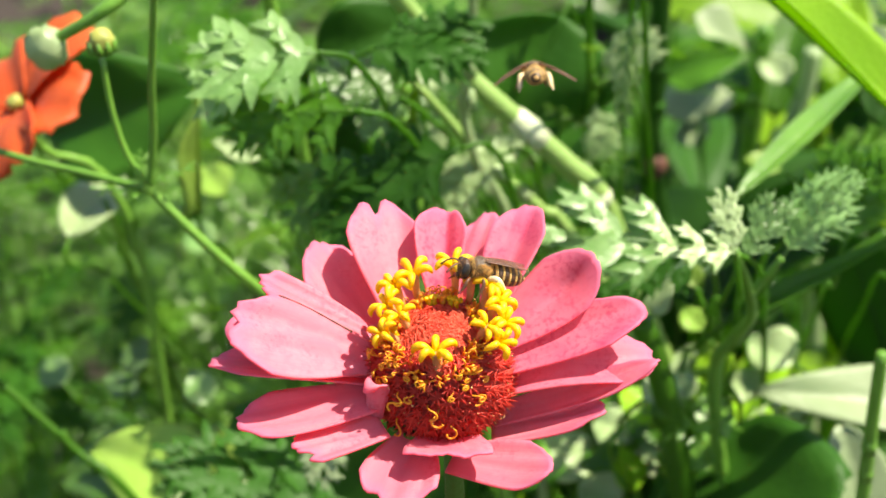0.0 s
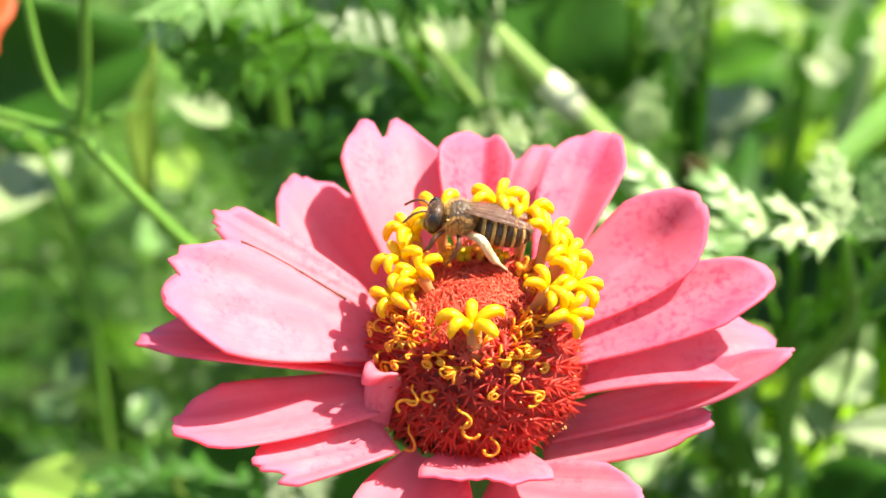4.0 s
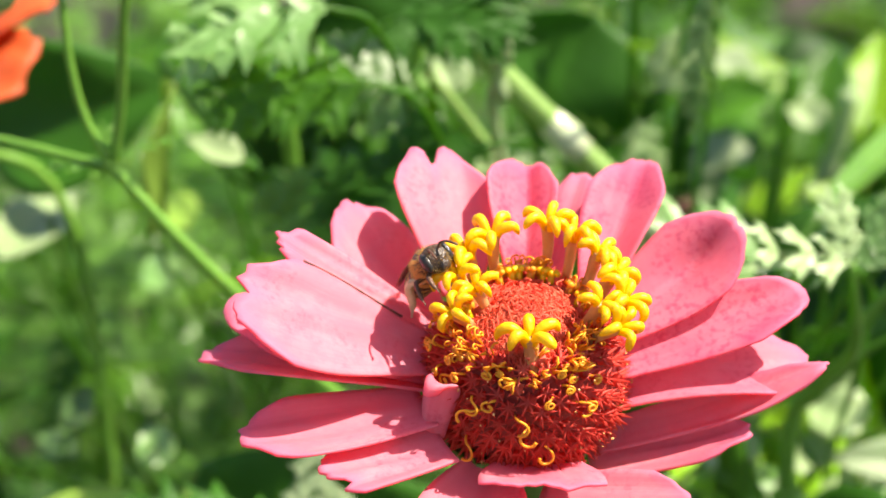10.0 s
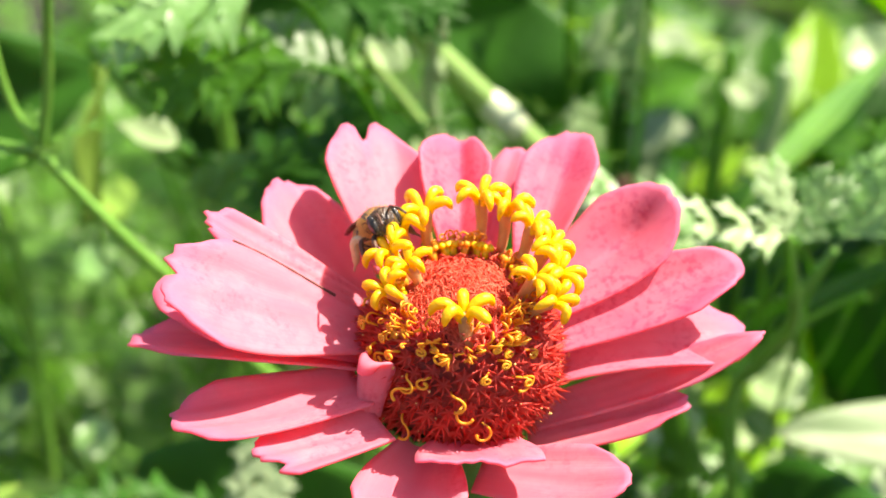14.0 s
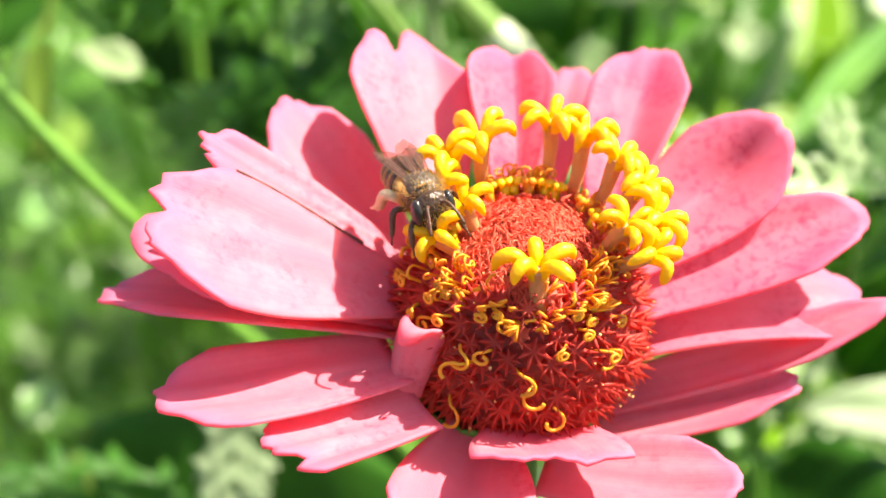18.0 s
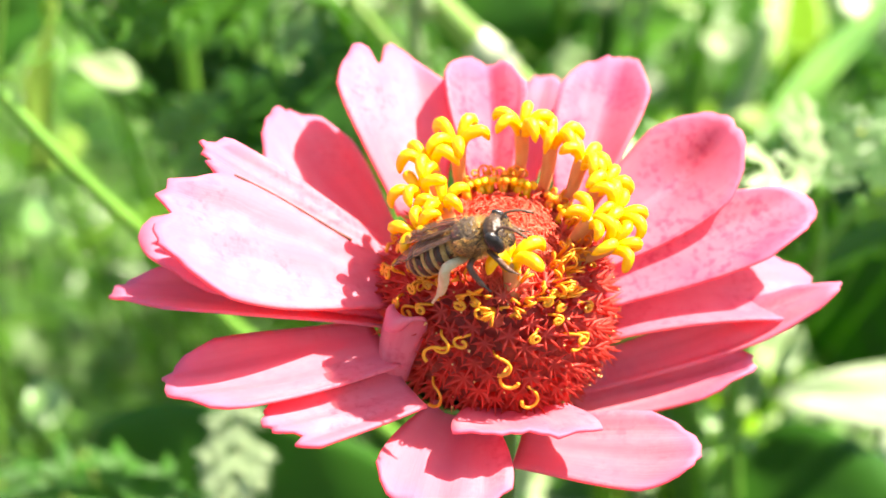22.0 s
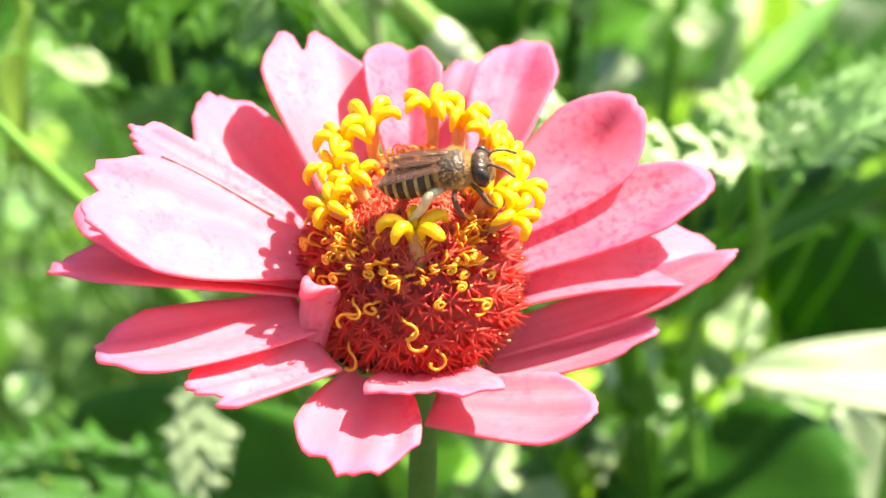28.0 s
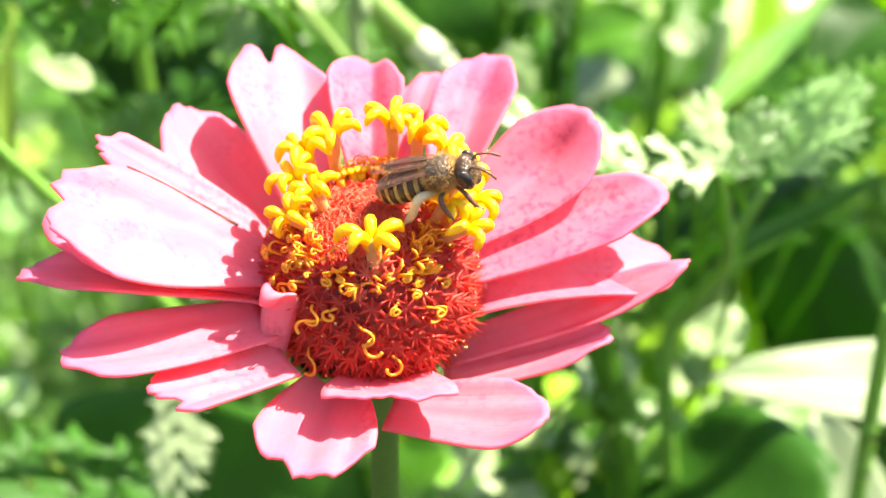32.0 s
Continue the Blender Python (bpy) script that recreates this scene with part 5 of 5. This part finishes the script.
single_leaf("broad_leaf", "yellow leaf beside the tall plant", (0.0548, 0.0940, 0.4264), (0.0626, 0.0980, 0.4300), 0.008, 30, YELLOWED, 74, droop=0.1)
single_leaf("broad_leaf", "yellow-green leaf in the sun far back", (0.0590, 0.2500, 0.3771), (0.0677, 0.2800, 0.4066), 0.022, 0, LEAF, 10, droop=0.2)
single_leaf("broad_leaf", "broad yellow-green leaf in the sun far back", (0.0777, 0.2600, 0.3817), (0.0832, 0.2900, 0.4072), 0.020, 0, LIME, 16, droop=0.2)
single_leaf("narrow_leaf", "long light green blade among the stems", (0.0414, 0.1060, 0.4237), (0.0802, 0.1700, 0.4331), 0.0058, 10, FEATHER, 75, droop=0.03, fold=0.3)
single_leaf("broad_leaf", "light green upright leaf beside the tall plant", (0.0745, 0.1100, 0.4139), (0.0767, 0.1200, 0.4295), 0.014, 10, LIME, 76, droop=0.1)
single_leaf("broad_leaf", "dark green leaf high at the side", (0.0731, 0.1500, 0.4209), (0.0882, 0.1600, 0.4314), 0.020, 25, DEEP_SHADED, 77, droop=0.1)
single_leaf("broad_leaf", "dull green leaf under the flower", (-0.0086, 0.0900, 0.3591), (0.0014, 0.0950, 0.3693), 0.016, 15, LEAF, 19, droop=0.2)
single_leaf("broad_leaf", "pale leaf under the flower in the sun", (0.0115, 0.1100, 0.3481), (-0.0008, 0.1150, 0.3537), 0.013, -30, PALE, 78, droop=0.2)
single_leaf("broad_leaf", "lime leaf tip under the flower", (0.0226, 0.0900, 0.3599), (0.0175, 0.0960, 0.3689), 0.009, 10, LIME, 79, droop=0.2)

# small leaves as bright spots between the others, sunlight put into their pale colour
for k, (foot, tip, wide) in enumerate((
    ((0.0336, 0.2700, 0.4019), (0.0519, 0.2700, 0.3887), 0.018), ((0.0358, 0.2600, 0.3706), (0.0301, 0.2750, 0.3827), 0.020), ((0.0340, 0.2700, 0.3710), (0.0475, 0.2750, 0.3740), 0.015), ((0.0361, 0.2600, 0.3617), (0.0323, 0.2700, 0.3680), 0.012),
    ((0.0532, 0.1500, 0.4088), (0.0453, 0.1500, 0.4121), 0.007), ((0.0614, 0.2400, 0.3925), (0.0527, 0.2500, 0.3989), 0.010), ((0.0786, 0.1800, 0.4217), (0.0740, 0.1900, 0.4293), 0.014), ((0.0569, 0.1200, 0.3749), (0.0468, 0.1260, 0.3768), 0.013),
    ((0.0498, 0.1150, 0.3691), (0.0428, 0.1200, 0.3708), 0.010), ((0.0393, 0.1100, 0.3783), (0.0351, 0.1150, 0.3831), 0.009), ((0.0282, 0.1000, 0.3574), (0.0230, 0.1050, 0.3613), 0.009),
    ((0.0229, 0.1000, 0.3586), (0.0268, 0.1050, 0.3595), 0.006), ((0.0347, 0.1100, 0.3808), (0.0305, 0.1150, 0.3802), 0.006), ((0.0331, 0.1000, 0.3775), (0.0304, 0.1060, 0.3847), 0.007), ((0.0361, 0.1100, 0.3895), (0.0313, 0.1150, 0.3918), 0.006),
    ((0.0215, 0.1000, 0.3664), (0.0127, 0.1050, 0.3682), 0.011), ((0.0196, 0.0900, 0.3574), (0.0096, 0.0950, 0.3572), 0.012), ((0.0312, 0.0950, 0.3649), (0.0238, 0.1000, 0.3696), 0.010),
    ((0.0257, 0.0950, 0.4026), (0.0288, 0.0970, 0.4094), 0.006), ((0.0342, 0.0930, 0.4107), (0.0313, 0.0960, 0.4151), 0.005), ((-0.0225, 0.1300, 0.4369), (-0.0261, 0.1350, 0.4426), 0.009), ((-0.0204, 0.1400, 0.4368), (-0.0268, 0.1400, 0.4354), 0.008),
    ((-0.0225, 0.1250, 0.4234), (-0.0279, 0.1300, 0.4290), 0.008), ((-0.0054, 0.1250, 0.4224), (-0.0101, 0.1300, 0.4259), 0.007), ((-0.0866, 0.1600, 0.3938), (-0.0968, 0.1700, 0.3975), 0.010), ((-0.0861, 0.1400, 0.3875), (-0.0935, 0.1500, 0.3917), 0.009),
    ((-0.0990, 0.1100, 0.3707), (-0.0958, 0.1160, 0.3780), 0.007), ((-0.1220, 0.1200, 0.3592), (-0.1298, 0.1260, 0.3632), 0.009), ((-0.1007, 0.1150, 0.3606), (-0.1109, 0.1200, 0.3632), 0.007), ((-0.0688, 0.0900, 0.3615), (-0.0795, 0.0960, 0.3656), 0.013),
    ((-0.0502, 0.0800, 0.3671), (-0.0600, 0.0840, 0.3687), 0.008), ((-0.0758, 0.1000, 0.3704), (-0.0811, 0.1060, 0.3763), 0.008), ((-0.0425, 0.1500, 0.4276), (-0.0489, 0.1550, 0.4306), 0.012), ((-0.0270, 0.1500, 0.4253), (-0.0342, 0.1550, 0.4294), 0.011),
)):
    single_leaf("small_leaf", "small leaf with sunlight put into its pale colour", foot, tip, wide, -25 if tip[0] < foot[0] else 25, LIME_PALE if k % 5 == 4 else SUNLIT_WHITISH if k < 4 else PALE if k < 24 else SILVER, 300 + k, droop=0.25)

# leaves added low beside the flower, lime and pale colours standing in for sunlight
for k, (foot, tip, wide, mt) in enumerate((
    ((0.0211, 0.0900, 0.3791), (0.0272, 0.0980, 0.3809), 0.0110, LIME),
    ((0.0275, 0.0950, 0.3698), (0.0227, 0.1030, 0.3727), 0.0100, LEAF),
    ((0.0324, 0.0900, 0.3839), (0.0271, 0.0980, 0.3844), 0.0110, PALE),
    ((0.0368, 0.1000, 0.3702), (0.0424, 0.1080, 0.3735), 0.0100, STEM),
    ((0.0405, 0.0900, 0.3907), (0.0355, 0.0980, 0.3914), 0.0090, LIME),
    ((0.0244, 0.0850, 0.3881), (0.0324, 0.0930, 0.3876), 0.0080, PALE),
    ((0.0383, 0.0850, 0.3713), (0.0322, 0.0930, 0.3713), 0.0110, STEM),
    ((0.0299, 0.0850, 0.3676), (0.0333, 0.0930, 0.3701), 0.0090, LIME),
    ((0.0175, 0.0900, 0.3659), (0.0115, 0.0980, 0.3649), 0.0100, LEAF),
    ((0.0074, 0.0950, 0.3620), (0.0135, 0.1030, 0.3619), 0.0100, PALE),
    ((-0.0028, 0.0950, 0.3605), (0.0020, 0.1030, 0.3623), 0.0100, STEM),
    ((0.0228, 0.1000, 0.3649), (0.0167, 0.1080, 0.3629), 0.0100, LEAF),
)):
    single_leaf("small_leaf", {LIME: "small leaf coloured bright lime as if sunlit", PALE: "small leaf coloured pale as if sunlit"}.get(mt, "small bright green leaf in the sun"), foot, tip, wide, -20 if tip[0] < foot[0] else 20, mt, 500 + k, droop=0.25)

TALL = Vector((0.045, 0.086, 0))
tall = thing("tall_leafy_plant", Matrix.Translation(TALL), "tall green leafy plant with finely cut leaves", "plant")
rod("stem", shifted(TALL, (0.050, 0.09, -0.01), (0.046, 0.088, 0.30), (0.0385, 0.0870, 0.3872), (0.0413, 0.0820, 0.4052), (0.0438, 0.0720, 0.4174), (0.0425, 0.0660, 0.4277), (0.0398, 0.0600, 0.4379)), 0.0018, 0.0007, tall, STEM)
rod("side_stem", shifted(TALL, (0.0429, 0.0680, 0.4241), (0.0458, 0.0680, 0.4285), (0.0482, 0.0680, 0.4324)), 0.0009, 0.0006, tall, STEM)
rod("side_stem", shifted(TALL, (0.0407, 0.0820, 0.4039), (0.0509, 0.0890, 0.4112), (0.0619, 0.0920, 0.4185), (0.0698, 0.0950, 0.4231)), 0.0012, 0.0008, tall, LEAF)
for k, (zz, a) in enumerate(((0.30, 40), (0.33, 170), (0.352, 290), (0.366, 60), (0.38, 200))):
    ob = part_of("leaf", feather_leaf_mesh(0.026 - 0.001 * k, 0.018, 400 + k, 4, 0.5, 0.9), PALE if k == 3 else FEATHER, tall)
    ob.matrix_basis = Matrix.Translation(Vector((0.0445, 0.087, zz)) - TALL) @ pose(0, 0, 0, 0, -30, a)

# undergrowth: many plants that close the view
rng = random.Random(21)
feathers = [feather_leaf_mesh(rng.uniform(0.035, 0.055), rng.uniform(0.02, 0.032), 100 + k, 5, rng.uniform(0.2, 0.8), 1.3) for k in range(6)]
fines = [feather_leaf_mesh(rng.uniform(0.030, 0.050), rng.uniform(0.018, 0.028), 140 + k, 6, rng.uniform(0.2, 0.9), 0.8) for k in range(6)]
broads = [broad_leaf_mesh(rng.uniform(0.035, 0.06), rng.uniform(0.016, 0.03), 200 + k, 0.2, rng.uniform(0.2, 0.9)) for k in range(6)]
lab = {0: "leafy green garden plant with cut leaves", 1: "broad-leaved green garden plant", 2: "fine feathery light green garden plant"}
meshes_by = {}


def coloured(me, mat_):
    key = (me.name, mat_.name)
    if key not in meshes_by:
        c = me.copy()
        c.materials.clear()
        c.materials.append(mat_)
        c.polygons.foreach_set("use_smooth", [True] * len(c.polygons))
        meshes_by[key] = c
    return meshes_by[key]


for k in range(220):
    y = 0.165 + 0.50 * (k / 150) ** 1.3 if k < 150 else 0.66 + 1.1 * (k - 150) / 70
    half = 0.11 + 0.42 * y
    x = rng.uniform(-half - 0.06, half)
    left = x < -0.02
    if left and y < 0.24:
        y += 0.04
    # a shaded gap beside the tall plant
    if 0.045 < x < 0.125 and y < 0.30:
        y += 0.20
    sort = (2 if rng.random() < 0.85 else 0) if left else (1 if rng.random() < 0.4 else 0)
    crown = max(0.16, 0.43 - 0.16 * (y - 0.1) / 0.5) + rng.uniform(-0.09, 0.03)
    if x > 0.0 and y < 0.35:
        crown -= 0.045
    big = 1.1 if k < 150 else 2.2
    t = thing("garden_plant", pose(x, y, 0), lab[sort], "plant", "plants of the undergrowth")
    bend = Vector((rng.uniform(-0.03, 0.03), rng.uniform(-0.02, 0.02), 0))
    line = [Vector((0, 0, -0.01)), bend * 0.5 + Vector((0, 0, crown * 0.5)), bend + Vector((0, 0, crown))]
    rod("stalk", line, 0.0017, 0.0006, t, LEAF, sides=6)
    n = rng.randrange(11, 17) if not left else rng.randrange(8, 12)
    # the darkest green here stands in for shade between the leaves
    mats = ((FEATHER, DEEP_SHADED, LEAF, DEEP_SHADED), (DEEP_SHADED, LEAF, DEEP_SHADED, LIME), (FINE, FINE, FEATHER, LEAF))[sort]
    for q in range(n):
        h = 1 - 0.75 * q / n
        p = bend * h + Vector((0, 0, crown * h))
        me = (feathers, broads, fines)[sort][rng.randrange(6)]
        ob = part_of("leaf", coloured(me, mats[rng.randrange(4)]), LEAF, t)
        ob.matrix_basis = Matrix.Translation(p) @ pose(0, 0, 0, rng.uniform(-25, 25), rng.uniform(-55, 15), q * 137.5 + rng.uniform(-20, 20)) @ Matrix.Diagonal((*[rng.uniform(0.75, 1.35) * big] * 3, 1))


def motions():
    walk(first_bee, BEE)
    walk(second_bee, [
        (0.0, pose(0.0085, 0.0441, 0.4765, 0, 20, 100)),
        (0.2, pose(0.05, 0.12, 0.53, 0, 0, 80)),
        (0.8, pose(0.16, 0.35, 0.62, 0, -5, 60)),
        (3.0, pose(0.30, 0.60, 0.75, 0, 0, 120)),
        (5.6, pose(-0.10, 0.30, 0.66, 0, 0, 200)),
        (6.3, pose(-0.055, 0.03, 0.495, 0, 10, 270)),
        (6.5, pose(-0.0195, 0.0173, 0.4747, 10, 15, 330)),
        (6.6, pose(0.007, 0.0161, 0.4785, 0, -20, 310)),
        (6.7, pose(0.0088, 0.006, 0.4725, 0, 10, 240)),
        (6.8, pose(0.0083, 0.0035, 0.4715, 0, 10, 200)),
        (6.9, pose(0.0012, 0.0025, 0.4715, 0, 20, 195)),
        (7.0, pose(0.0000, 0.0040, 0.4700, 0, 22, 195)),
        (7.5, pose(-0.0080, 0.0006, 0.4656, 0, 30, 230)),
        (8.0, pose(-0.0098, -0.0012, 0.4642, 0, 30, 240)),
        (8.2, pose(-0.0092, -0.0035, 0.4632, 0, 50, 265)),
        (8.3, pose(-0.0096, -0.0050, 0.4628, 0, 50, 265)),
        (8.4, pose(-0.0125, -0.0100, 0.4620, 0, 0, 200)),
        (8.5, pose(-0.0363, 0.0179, 0.4780, 0, -20, 140)),
        (8.7, pose(-0.10, 0.08, 0.52, 0, -20, 120)),
        (10.0, pose(-0.30, 0.60, 0.75, 0, 0, 90)),
        (32.0, pose(-0.50, 1.40, 0.9, 0, 0, 90)),
    ])


motions()
